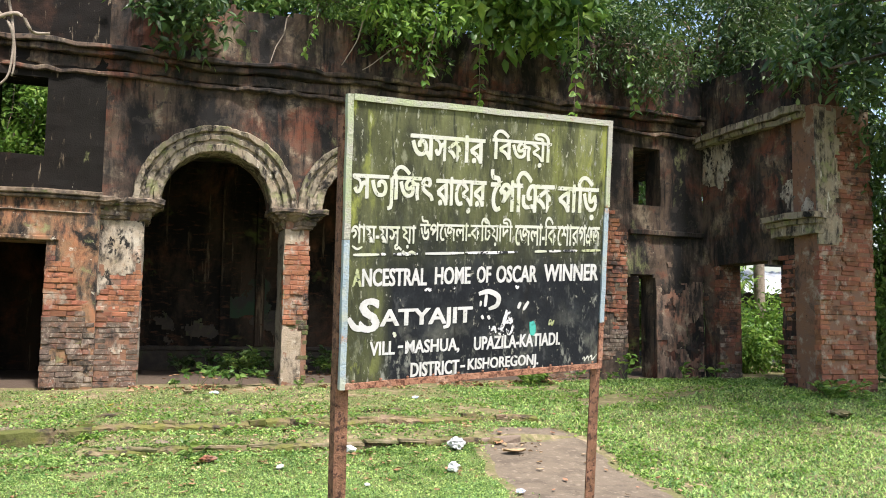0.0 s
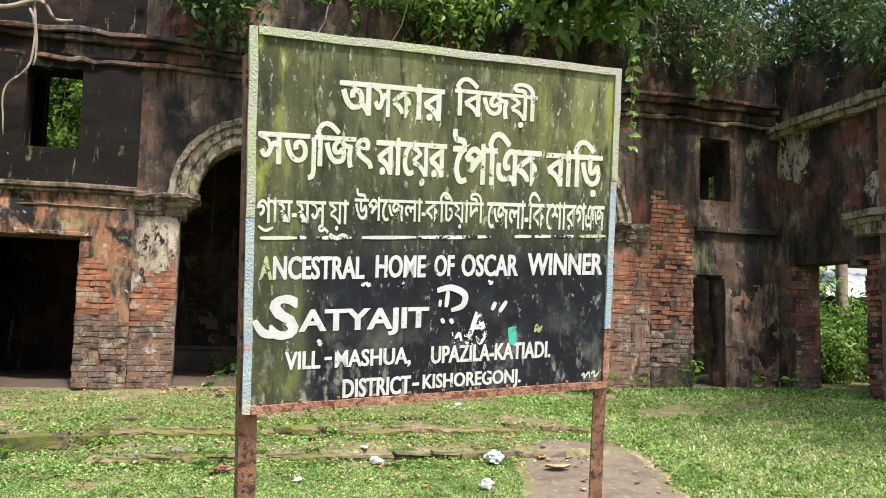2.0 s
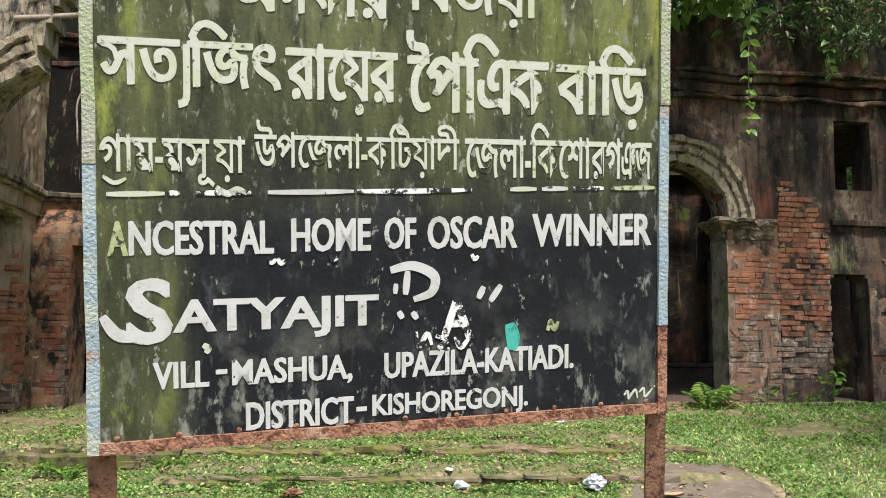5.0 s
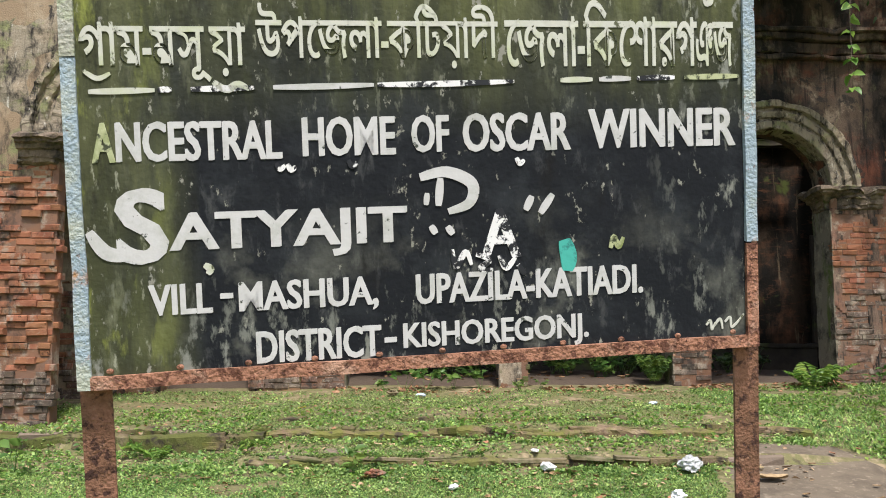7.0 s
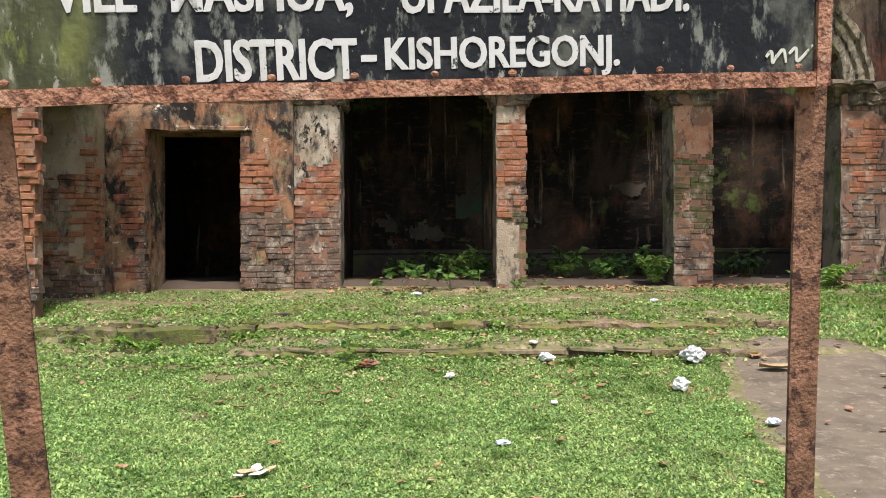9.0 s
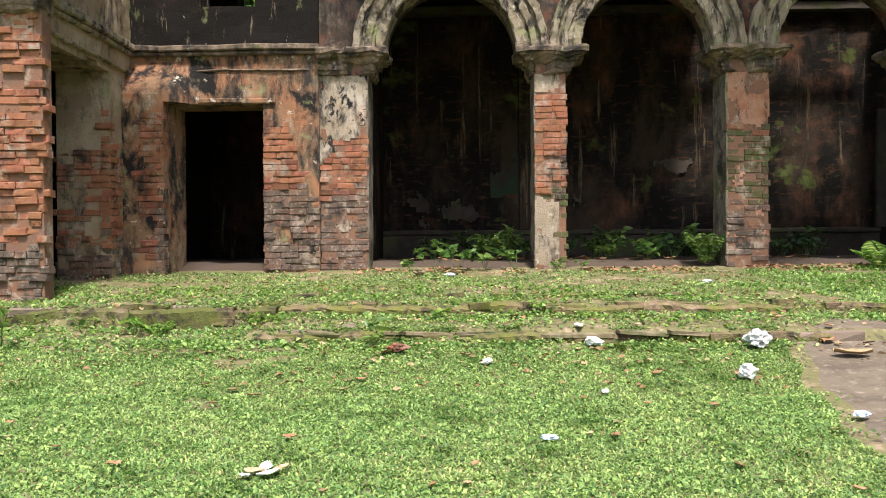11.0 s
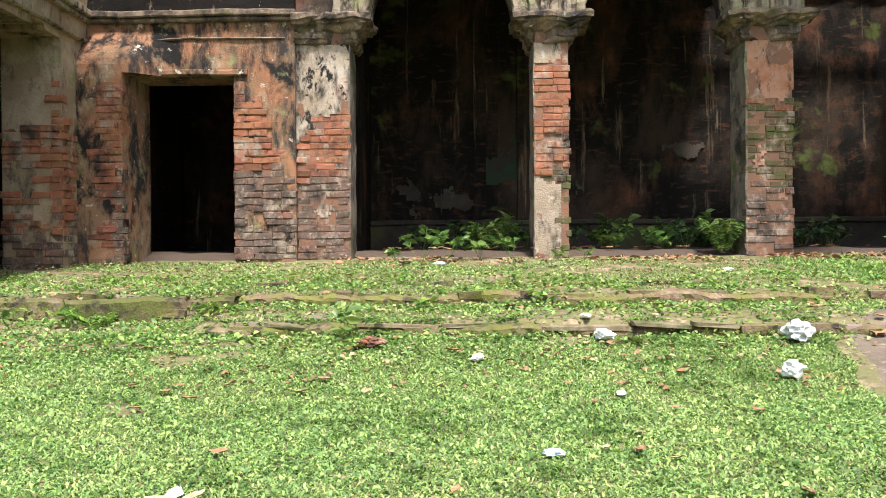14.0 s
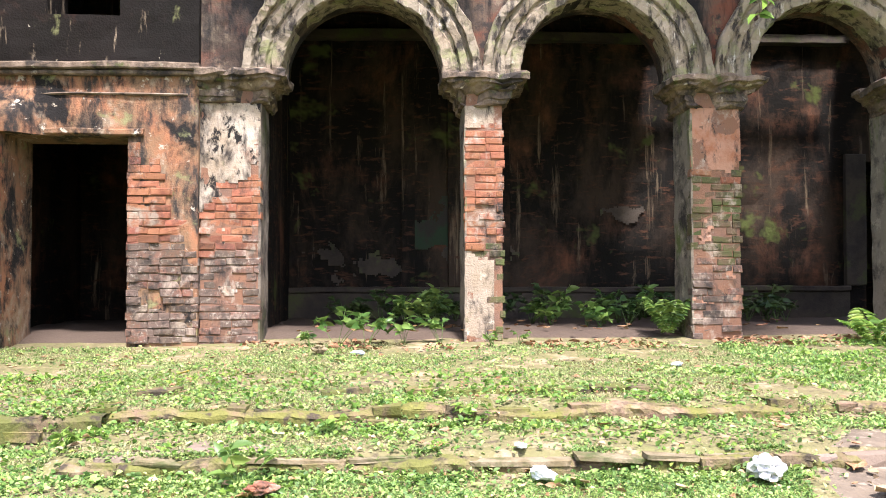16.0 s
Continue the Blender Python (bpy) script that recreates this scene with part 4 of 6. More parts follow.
bricks(end_d, (9.24, -2.68, -0.3), (1, 0, 0), (0, -1, 0), 1.06, 0.0, 4.5, lambda u, z: z < 4.3 - 0.5 * abs(u - 0.4) and not (u < 0.35 and z > 2.4),
       lambda x, z: m_brick_dark if z > 1.9 or noise.noise(Vector((x * 2, z * 2, 4))) > 0.05 else m_brick, 52, proud=0.02, lost=0.02, length=0.25, course=0.072)

me = sheet("plaster", (9.22, -2.70, 2.1), (1, 0, 0), UP, (0, -1, 0), spaced(0, 0.5, 0.05), spaced(0, 2.2, 0.05), lambda u, v: u < 0.40 + 0.12 * n2(u, v, 91, 2.5) and v < 2.05 + 0.2 * n2(u, 0, 92, 2), m_band, 0.03, 0.02, seed=91, back=False)
ob = new("plaster", me)
ob.parent = end_d
tagged(ob, "patch of grey plaster on the end pier")
for i, (u0, v0, a, b) in enumerate(((2.25, 3.75, 0.5, 0.5), (0.3, 2.95, 0.35, 0.45))):
    me = sheet("plaster", (9.245, -2.66, 0.0), (0, 1, 0), UP, (-1, 0, 0), spaced(0, 2.6, 0.035), spaced(2.4, 4.3, 0.035), lambda u, v: ((u - u0) / a) ** 2 + ((v - v0) / b) ** 2 < 0.9 + 1.2 * n2(u, v, 94 + i, 2.4), m_plaster, 0.02, 0.02, seed=94 + i, back=False)
    if len(me.polygons):
        ob = new("plaster", me)
        ob.parent = wing_d
        tagged(ob, "hanging patch of pale plaster")

# rooms behind: walls, floor, roof
def plain_wall(name, x0, x1, y0, y1, z0, z1, mat, label, kind="structure"):
    return thing(name, mesh_from(name, *box_data(x0, x1, y0, y1, z0, z1), mat), label, "wall", kind=kind)


def back_keep(u, v):
    x, z = -3.1 + u, v
    if -2.3 < x < -1.3 and 3.4 < z < 4.95:
        return False
    return not (7.58 < x < 8.15 and z < 2.1)


us = spaced(0, 13.05, 0.15, (0.8, 1.8, 10.68, 11.25))
vs = spaced(0, 5.3, 0.15, (2.1, 3.4, 4.95))
back = thing("wall_back", sheet("wall_back", (-3.1, 3.0, 0.0), (1, 0, 0), UP, (0, -1, 0), us, vs, back_keep, m_inner, 0.4, 0.03, seed=8), "sooty inner wall darkened for shade, brick showing through", "wall", kind="structure")
slab_row("trim_back_ledge", [(-0.1, 7.3, 2.86, 3.0, 0.36, 0.43), (-0.1, 7.3, 2.90, 3.0, 0.0, 0.358)], m_plinth, "plaster plinth along the inner wall, darkened for shade")
for i, (x, z, a, b, m) in enumerate(((1.75, 1.30, 0.40, 0.34, m_algae), (2.35, 0.85, 0.5, 0.2, m_plinth), (4.35, 1.35, 0.26, 0.13, m_plinth), (0.9, 0.75, 0.5, 0.25, m_plinth))):
    me = sheet("stain", (x - 1.0, 2.972, z - 0.8), (1, 0, 0), UP, (0, -1, 0), spaced(0, 2.0, 0.02), spaced(0, 1.6, 0.02),
               lambda u, v: ((u - 1.0) / a) ** 2 + ((v - 0.8) / b) ** 2 < 0.7 + 2.4 * n2(u, v, 80 + i, 2.6, 6), m, 0.01, 0.012, seed=80 + i, back=False)
    if len(me.polygons):
        ob = new("plaster_patch", me)
        ob.parent = back
slab_row("trim_back_cornice", [(-0.1, 7.3, 2.84, 3.0, 3.66, 3.78)], m_plinth, "inner cornice ledge")
for i, x in enumerate((1.35, 1.95, 2.6, 7.28)):
    slab_row("trim_back_strip", [(x, x + (0.28 if i == 3 else 0.16), 2.93, 3.0, 0.432, 3.6 if i < 3 else 2.2)], m_inner if i < 3 else m_plinth, "flat plaster strip on the inner wall")
# assumed walls and slabs, added to block light so the openings stay dark
plain_wall("wall_closet_side", -0.5, -0.1, 0.5, 3.0, 0.0, 4.4, m_inner, "added partition behind the first pier, keeps the room dark")
plain_wall("wall_closet_far", -3.34, -2.745, 0.0, 3.0, 0.0, 4.8, m_inner, "added outer side wall that keeps the closed room dark")
plain_wall("wall_side_room", -4.9, -4.7, -2.38, 1.0, -0.6, 2.9, m_inner, "unseen end wall added to darken the side gap")
plain_wall("wall_side_room_back", -4.7, -3.34, 0.8, 1.0, -0.6, 2.9, m_inner, "unseen back wall added to darken the side gap")
plain_wall("ceiling_side_room", -4.9, -3.36, -2.1, 1.0, 2.9, 3.05, m_inner, "unseen ceiling added to darken the side gap")
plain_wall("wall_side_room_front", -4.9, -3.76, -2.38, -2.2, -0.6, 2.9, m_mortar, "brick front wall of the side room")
plain_wall("wall_niche_back", 7.4, 8.35, 3.7, 3.9, 0.0, 2.4, m_inner, "added wall that keeps the inner doorway dark")
plain_wall("wall_niche_side", 8.15, 8.35, 3.4, 3.7, 0.0, 2.4, m_inner, "added side that keeps the inner doorway dark")
plain_wall("wall_niche_side_other", 7.4, 7.58, 3.4, 3.7, 0.0, 2.4, m_inner, "added side that keeps the inner doorway dark")
plain_wall("ceiling_niche", 7.4, 8.35, 3.4, 3.9, 2.2, 2.4, m_inner, "unseen ceiling added to darken the inner doorway")
plain_wall("ceiling_closet", -2.95, -0.5, 0.42, 3.0, 2.6, 2.78, m_inner, "unseen slab added to block window light from the room below")
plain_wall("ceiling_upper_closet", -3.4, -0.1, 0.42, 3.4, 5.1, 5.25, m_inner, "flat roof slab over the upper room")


# small hole fallen in; the large opening is added to brighten the third bay
def roof_keep(u, v):
    x, y = -0.1 + u, 0.3 + v
    return not (2.9 + 0.2 * n2(v, 0, 61, 2) < x < 3.5 + 0.2 * n2(v, 1, 62, 2) and 0.9 < y < 1.5) and not (4.75 + 0.2 * n2(v, 2, 63, 2) < x < 7.3 and 0.7 < y < 2.75)


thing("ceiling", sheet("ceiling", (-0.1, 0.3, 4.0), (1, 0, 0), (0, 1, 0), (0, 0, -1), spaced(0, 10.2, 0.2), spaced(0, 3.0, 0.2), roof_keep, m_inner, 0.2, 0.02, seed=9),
      "sagging shade-darkened ceiling, one fallen hole, one opening added for light", "ceiling", kind="structure")
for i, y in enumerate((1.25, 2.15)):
    slab_row("ceiling_beam", [(-0.1, 7.2, y, y + 0.14, 3.84, 3.99)], m_inner, "ceiling beam in shade-darkened colour", category="beam")
fv, ff = [], []
fx, fy = spaced(-3.0, 10.0, 0.14), spaced(-0.05, 3.1, 0.14)
for x in fx:
    for y in fy:
        fv.append((x, y, 0.02 + 0.03 * smooth_noise((x, y, 0), 5, 2.2) - 0.16 * (1 - ease(-0.1, 0.45, y))))
for i in range(len(fx) - 1):
    for j in range(len(fy) - 1):
        a = i * len(fy) + j
        ff.append((a, a + len(fy), a + len(fy) + 1, a + 1))
thing("floor", mesh_from("floor", fv, ff, m_inside_floor, smooth=True), "littered earth floor under the arcade, darkened for shade", "floor", kind="structure")


# ---- steps ----
def step_row(parent, x0, x1, y, z_top, h, depth, seed, lo=0.2, hi=0.42, gone=0.12, mats=(m_step,)):
    r = random.Random(seed)
    x = x0
    while x < x1:
        w = r.uniform(lo, hi)
        if r.random() > gone:
            mat = r.choice(mats)
            key = mat.name
            if key not in BRICKS:
                BRICKS[key] = [brick_shape(900 + len(BRICKS) * 10 + i, mat) for i in range(5)]
            ob = bpy.data.objects.new("step_stone", r.choice(BRICKS[key]))
            scene.collection.objects.link(ob)
            s = Matrix.Diagonal((w - r.uniform(0.01, 0.03), depth * r.uniform(0.85, 1.1), h * r.uniform(0.8, 1.05), 1))
            wob = 0.05 * noise.noise(Vector((x * 0.8, seed, 0)))
            ob.matrix_world = Matrix.Translation((x + w / 2, y + depth / 2 + wob + r.uniform(-0.02, 0.02), z_top - h / 2 + r.uniform(-0.03, 0.004))) @ Euler((r.gauss(0, 0.05), r.gauss(0, 0.05), r.gauss(0, 0.09))).to_matrix().to_4x4() @ s
            ob.parent = parent
        x += w


def ledge(name, x0, x1, y, z_top, z_low, mat, label, seed, amp=0.12):
    """A worn, continuous step edge: a strip with uneven nose and riser."""
    v, f = [], []
    xs_ = spaced(x0, x1, 0.035)
    for x in xs_:
        w = amp * noise.fractal(Vector((x * 1.1, seed, 0)), 1.0, 2.0, 4) + 0.02 * noise.noise(Vector((x * 9, seed, 1)))
        h = 0.040 * noise.fractal(Vector((x * 1.7, seed, 5)), 1.0, 2.0, 5) - 0.015
        j = 0.022 * noise.noise(Vector((x * 11, seed, 2)))
        v += [(x, y + 0.36, z_top - 0.05), (x, y + 0.10 + w, z_top + h), (x, y + 0.02 + w, z_top + h - 0.008), (x, y + w + j, z_top + h - 0.03), (x, y + w - j, (z_top + z_low) / 2), (x, y + w + 0.01, z_low - 0.06)]
    n = len(xs_)
    for a in range(n - 1):
        for k in range(5):
            f.append((a * 6 + k, a * 6 + k + 1, (a + 1) * 6 + k + 1, (a + 1) * 6 + k))
    me = mesh_from(name, v, f, mat)
    me.flip_normals()
    return thing(name, me, label, "step", kind="structure")


ledge("step_ledge_terrace", -3.4, -0.45, -2.93, -0.235, -0.47, m_step, "mossy riser of the terrace edge", 1)
ledge("step_ledge_upper", -0.6, 4.6, -2.80, -0.232, -0.34, m_step, "mossy riser of the upper step", 2)
ledge("step_ledge_lower", -0.45, 3.8, -3.52, -0.385, -0.53, m_step, "mossy riser of the lower step", 3)
step_upper = empty("steps_upper", Matrix(), "worn mossy brick step at the terrace edge", "step", kind="structure")
step_row(step_upper, -3.3, -0.5, -2.90, -0.215, 0.09, 0.30, 61, 0.16, 0.4, 0.35, (m_slab, m_step))
step_row(step_upper, -3.3, -0.6, -2.93, -0.305, 0.08, 0.30, 62, gone=0.4)
step_row(step_upper, -3.3, -0.7, -2.95, -0.39, 0.08, 0.30, 63, gone=0.4)
step_row(step_upper, -0.6, 4.4, -2.78, -0.225, 0.07, 0.28, 64, 0.12, 0.26, gone=0.55)
step_row(step_upper, -0.5, 4.2, -2.82, -0.295, 0.07, 0.26, 65, 0.12, 0.26, gone=0.45)
step_row(step_upper, -0.9, 3.0, -2.35, -0.178, 0.07, 0.22, 66, gone=0.55)
step_lower = empty("steps_lower", Matrix(), "broken lower step with slabs and yellowish nosing", "step", kind="structure")
step_row(step_lower, -0.35, 0.55, -3.42, -0.345, 0.10, 0.34, 71, 0.45, 0.55, 0.0, (m_slab,))
step_row(step_lower, -0.1, 3.1, -3.53, -0.388, 0.03, 0.10, 72, 0.25, 0.6, 0.25, (m_edge,))
step_row(step_lower, -0.5, 3.7, -3.51, -0.398, 0.07, 0.25, 73, 0.12, 0.26, gone=0.45)
step_row(step_lower, -0.4, 3.6, -3.55, -0.47, 0.07, 0.24, 74, 0.12, 0.26, gone=0.45)
step_row(step_lower, 3.0, 3.75, -3.5, -0.40, 0.10, 0.3, 75, 0.3, 0.5, 0.0, (m_slab,))
step_row(step_lower, -1.1, 0.3, -3.95, -0.545, 0.06, 0.2, 76, gone=0.35)


# ---- painted sign on two posts ----
SX = Vector((1.146, 0.185, 0.063))
SZ = Vector((-0.018, -0.144, 1.0))
SW, SH = SX.length, 1.012
ex = SX.normalized()
ey = SZ.cross(ex).normalized()
ez = ex.cross(ey)
sign = empty("sign_board", Matrix.Translation((0.515, -9.345, 0.583)) @ Matrix((ex, ey, ez)).transposed().to_4x4(),
             "painted black sign, algae-stained, on two rusty posts", "sign")


def sign_part(name, bm, mat, label=""):
    ob = part(name, bm, mat, sign, label)
    return ob


def bar(x0, x1, z0, z1, along_x, seed):
    """Angle-iron bar: a flat face and a lip turned back, slightly bent."""
    bm = bmesh.new()
    n = 26
    w = 0.004
    rings = []
    for i in range(n + 1):
        t = i / n
        if along_x:
            c, wide = x0 + (x1 - x0) * t, z1 - z0
            prof = [(c, -0.008, z0), (c, -0.008, z1), (c, -0.002, z1), (c, 0.022, z1 - 0.002), (c, 0.022, z0 + w), (c, -0.002, z0)]
        else:
            c = z0 + (z1 - z0) * t
            prof = [(x0, -0.008, c), (x1, -0.008, c), (x1, -0.002, c), (x1 - w, 0.022, c), (x0 + w, 0.022, c), (x0, -0.002, c)]
        ring = []
        for k, p in enumerate(prof):
            p = Vector(p)
            p += noise.noise_vector(p * 9 + Vector((seed, 0, k * 0.1))) * 0.0022
            ring.append(bm.verts.new(p))
        rings.append(ring)
    for a, b in zip(rings, rings[1:]):
        for k in range(6):
            bm.faces.new((a[k], a[(k + 1) % 6], b[(k + 1) % 6], b[k]))
    bm.faces.new(rings[0])
    bm.faces.new(rings[-1][::-1])
    bmesh.ops.recalc_face_normals(bm, faces=bm.faces[:])
    return bm


bm = box_bm(0.008, SW - 0.008, 0.0, 0.004, 0.008, SH - 0.008)
bmesh.ops.subdivide_edges(bm, edges=bm.edges[:], cuts=20, use_grid_fill=True)
for v in bm.verts:
    v.co.y += 0.0003 * noise.noise(v.co * 3)
sign_part("panel", bm, m_board, "black painted sheet with green algae stains")
FR = 0.022
sign_part("frame_bar", bar(FR, SW - FR, SH - FR, SH, True, 1), m_frame_paint, "top bar, flaking white paint")
sign_part("frame_bar", bar(FR * 0.9, SW - FR * 0.9, 0, FR, True, 2), m_rust_light, "bottom bar, rusty with red primer")
sign_part("frame_bar", bar(0, FR, 0.52, SH, False, 3), m_frame_paint, "upper side bar, greenish white paint")
sign_part("frame_bar", bar(0, FR, 0, 0.517, False, 4), m_frame_blue, "lower side bar, flaking pale blue paint")
sign_part("frame_bar", bar(SW - FR, SW, 0.66, SH, False, 5), m_frame_paint, "upper side bar, white paint")
sign_part("frame_bar", bar(SW - FR, SW, 0.19, 0.657, False, 6), m_frame_blue, "middle side bar, pale blue paint")
sign_part("frame_bar", bar(SW - FR, SW, 0, 0.187, False, 7), m_rust_light, "lower side bar, orange rust")


def post(x, seed, side):
    """Rusty angle-iron post, two flanges meeting at an edge; side says at which edge the flange runs back."""
    bm = bmesh.new()
    prof = [(x + side * a, b) for a, b in ((-0.024, 0.020), (0.024, 0.020), (0.024, 0.066), (0.018, 0.066), (0.018, 0.026), (-0.024, 0.026))]
    rings = []
    for i in range(41):
        z = -1.62 + (SH + 1.55) * i / 40
        rings.append([bm.verts.new(Vector((a, b, z)) + noise.noise_vector(Vector((a * 4, seed, z * 5))) * 0.002) for a, b in prof])
    for a, b in zip(rings, rings[1:]):
        for k in range(6):
            bm.faces.new((a[k], a[(k + 1) % 6], b[(k + 1) % 6], b[k]))
    bm.faces.new(rings[0])
    bm.faces.new(rings[-1][::-1])
    bmesh.ops.recalc_face_normals(bm, faces=bm.faces[:])
    return bm


sign_part("post", post(0.022, 1, -1), m_rust, "rusty angle-iron post")
sign_part("post", post(SW - 0.010, 2, 1), m_rust, "rusty angle-iron post")
for i in range(11):
    bm = bmesh.new()
    bmesh.ops.create_uvsphere(bm, u_segments=8, v_segments=5, radius=0.006, matrix=Matrix.Translation((0.05 + i * (SW - 0.1) / 10, -0.006, FR + 0.006)) @ Matrix.Diagonal((1, 0.5, 0.8, 1)))
    sign_part("rivet", bm, m_rust_light)


def glyph_run(body, bold):
    c = bpy.data.curves.new("lettering", "FONT")
    c.body, c.offset, c.resolution_u = body, bold, 3
    c.extrude = 0.002
    o = new("lettering_source", c)
    me = bpy.data.meshes.new_from_object(o.evaluated_get(bpy.context.evaluated_depsgraph_get()))
    bpy.data.objects.remove(o)
    v = np.array([q.co[:] for q in me.vertices])
    f = [tuple(p.vertices) for p in me.polygons]
    bpy.data.meshes.remove(me)
    return v, f


def lettering(runs, box, mat, bold=0.012, slant=0.0, tilt=0.0, wide=0.016):
    """A painted word, its runs side by side, fitted to a box given as shares of the board's width and height."""
    x, vs, fs = 0.0, [], []
    for run in runs:
        body, sx, sy, dy, back = (run + (1.0, 1.0, 0.0, 0.012))[:5] if len(run) == 1 else (run + (1.0, 0.0, 0.012)[len(run) - 2:])
        v, f = glyph_run(body, bold)
        a = v[:, 0].min()
        v = np.stack(((v[:, 0] - a) * sx + x - back, v[:, 1] * sy + dy, v[:, 2]), 1)
        n = sum(len(q) for q in vs)
        fs += [tuple(i + n for i in p) for p in f]
        vs.append(v)
        x = v[:, 0].max()
    v = np.concatenate(vs)
    v[:, 0] += slant * v[:, 1]
    lo, hi = v.min(0), v.max(0)
    u0, u1, w0, w1 = box[0] * SW, box[1] * SW, box[2] * SH, box[3] * SH
    px = u0 + (v[:, 0] - lo[0]) / (hi[0] - lo[0]) * (u1 - u0)
    pz = w0 + (v[:, 1] - lo[1]) / (hi[1] - lo[1]) * (w1 - w0) + tilt * (px - u0)
    py = np.where(v[:, 2] > 0, -0.0013, 0.001)
    one = np.stack((px, py, pz), 1)
    # the brush is broader than the plain glyph: three passes side by side
    reach = wide * (w1 - w0) / (hi[1] - lo[1])
    passes = [one + np.array((k * reach, -0.0001 * i, 0.3 * k * reach)) for i, k in enumerate((0, -1, 1))]
    n = len(one)
    me = mesh_from("lettering", np.concatenate(passes), [tuple(q + i * n for q in f) for i in range(3) for f in fs], mat)
    ob = new("lettering", me)
    ob.parent = sign
    return ob


B = 0.010
lettering([("অ",), ("স", 0.72), ("ক", 0.78), ("ার",)], (0.213, 0.478, 0.795, 0.893), m_cream, B)
lettering([("িবজ",), ("য়ী",)], (0.508, 0.742, 0.795, 0.925), m_cream, B)
lettering([("স",), ("ত",), ("J", 0.75, 0.95, -0.08), ("িজৎ",)], (0.026, 0.296, 0.615, 0.772), m_cream, B)
lettering([("রা",), ("েয়র",)], (0.307, 0.488, 0.612, 0.741), m_cream, B)
lettering([("ৈপ",), ("িএ",), ("ক",)], (0.507, 0.760, 0.622, 0.778), m_cream, B)
lettering([("বা",), ("িড়",)], (0.778, 0.952, 0.600, 0.772), m_cream, B)
lettering([("গ",), ("াম",), ("-", 0.8), ("ম",), ("সূ",), ("য়া",)], (0.024, 0.240, 0.474, 0.566), m_cream, 0.008, wide=0.005)
lettering([("উপ",), ("েজলা",), ("-", 0.8), ("কিট",), ("য়াদী",)], (0.255, 0.597, 0.494, 0.598), m_cream, 0.008, wide=0.005)
lettering([("েজলা",), ("-", 0.8), ("িক",), ("েশা",), ("রগ",), ("ঞ", 0.62), ("জ", 0.7)], (0.608, 0.966, 0.496, 0.608), m_cream, 0.008, wide=0.005)
E_ = 0.014
for body, box, mat in (
        ("A", (0.034, 0.062, 0.351, 0.412), m_faded), ("NCESTRAL", (0.065, 0.283, 0.351, 0.413), m_white), ("HOME", (0.313, 0.442, 0.354, 0.417), m_white), ("OF", (0.467, 0.520, 0.357, 0.418), m_white),
        ("OSCAR", (0.542, 0.703, 0.356, 0.420), m_white), ("WINNER", (0.733, 0.967, 0.358, 0.424), m_white),
        ("S", (0.060, 0.125, 0.192, 0.310), m_white), ("ATYAJIT", (0.128, 0.455, 0.193, 0.270), m_white), ("A", (0.564, 0.622, 0.178, 0.260), m_worn),
        ("VILL", (0.097, 0.180, 0.110, 0.158), m_white), ("-", (0.192, 0.208, 0.132, 0.140), m_white), ("MASHUA,", (0.217, 0.410, 0.102, 0.157), m_white), ("UPAZILA-KATIADI.", (0.466, 0.812, 0.106, 0.156), m_white),
        ("DISTRICT", (0.238, 0.412, 0.024, 0.076), m_white), ("-", (0.418, 0.434, 0.046, 0.054), m_white), ("KISHOREGONJ.", (0.445, 0.724, 0.022, 0.076), m_white)):
    lettering([(body,)], box, mat, 0.020 if body in ("S", "ATYAJIT") else E_, slant=0.0)


def stroke(points, width, mat, name="painted_stroke"):
    """A flat brush stroke on the board through a few points given as shares of its width and height."""
    pts = [Vector((u * SW, 0, v * SH)) for u, v in points]
    fine = []
    for i in range(len(pts) - 1):
        p0, p1, p2, p3 = pts[max(i - 1, 0)], pts[i], pts[i + 1], pts[min(i + 2, len(pts) - 1)]
        for k in range(7):
            t = k / 7
            fine.append(0.5 * ((2 * p1) + (p2 - p0) * t + (2 * p0 - 5 * p1 + 4 * p2 - p3) * t * t + (3 * p1 - p0 - 3 * p2 + p3) * t ** 3))
    fine.append(pts[-1])
    v, f = [], []
    n = len(fine)
    for i, p in enumerate(fine):
        d = (fine[min(i + 1, n - 1)] - fine[max(i - 1, 0)]).normalized()
        s = Vector((-d.z, 0, d.x)) * width * 0.5 * (0.35 + 0.65 * math.sin(math.pi * min(1, 0.15 + 0.8 * i / n)))
        for q, y in ((p + s, -0.0019), (p - s, -0.0019), (p + s, 0.001), (p - s, 0.001)):
            v.append((q.x, y, q.z))
    for i in range(n - 1):
        a, b = i * 4, i * 4 + 4
        f += [(a, b, b + 1, a + 1), (a + 2, b + 2, b, a), (a + 1, b + 1, b + 3, a + 3)]
    ob = new(name, mesh_from(name, v, f, mat))
    ob.parent = sign
    return ob


stroke([(0.075, 0.205), (0.045, 0.212), (0.024, 0.245)], 0.022, m_white)
stroke([(0.195, 0.474), (0.212, 0.462), (0.228, 0.470), (0.243, 0.462)], 0.012, m_cream)
stroke([(0.028, 0.492), (0.045, 0.480), (0.062, 0.488)], 0.008, m_cream)
for a, b, m in ((0.033, 0.118, m_cream), (0.122, 0.140, m_worn), (0.165, 0.25, m_worn), (0.275, 0.415, m_white), (0.42, 0.62, m_worn), (0.69, 0.74, m_cream), (0.75, 0.80, m_white), (0.81, 0.87, m_worn), (0.885, 0.975, m_faded)):
    z = 0.459 + 0.021 * a
    stroke([(a, z), ((a + b) / 2, z + 0.001), (b, z + 0.021 * (b - a))], 0.010, m)
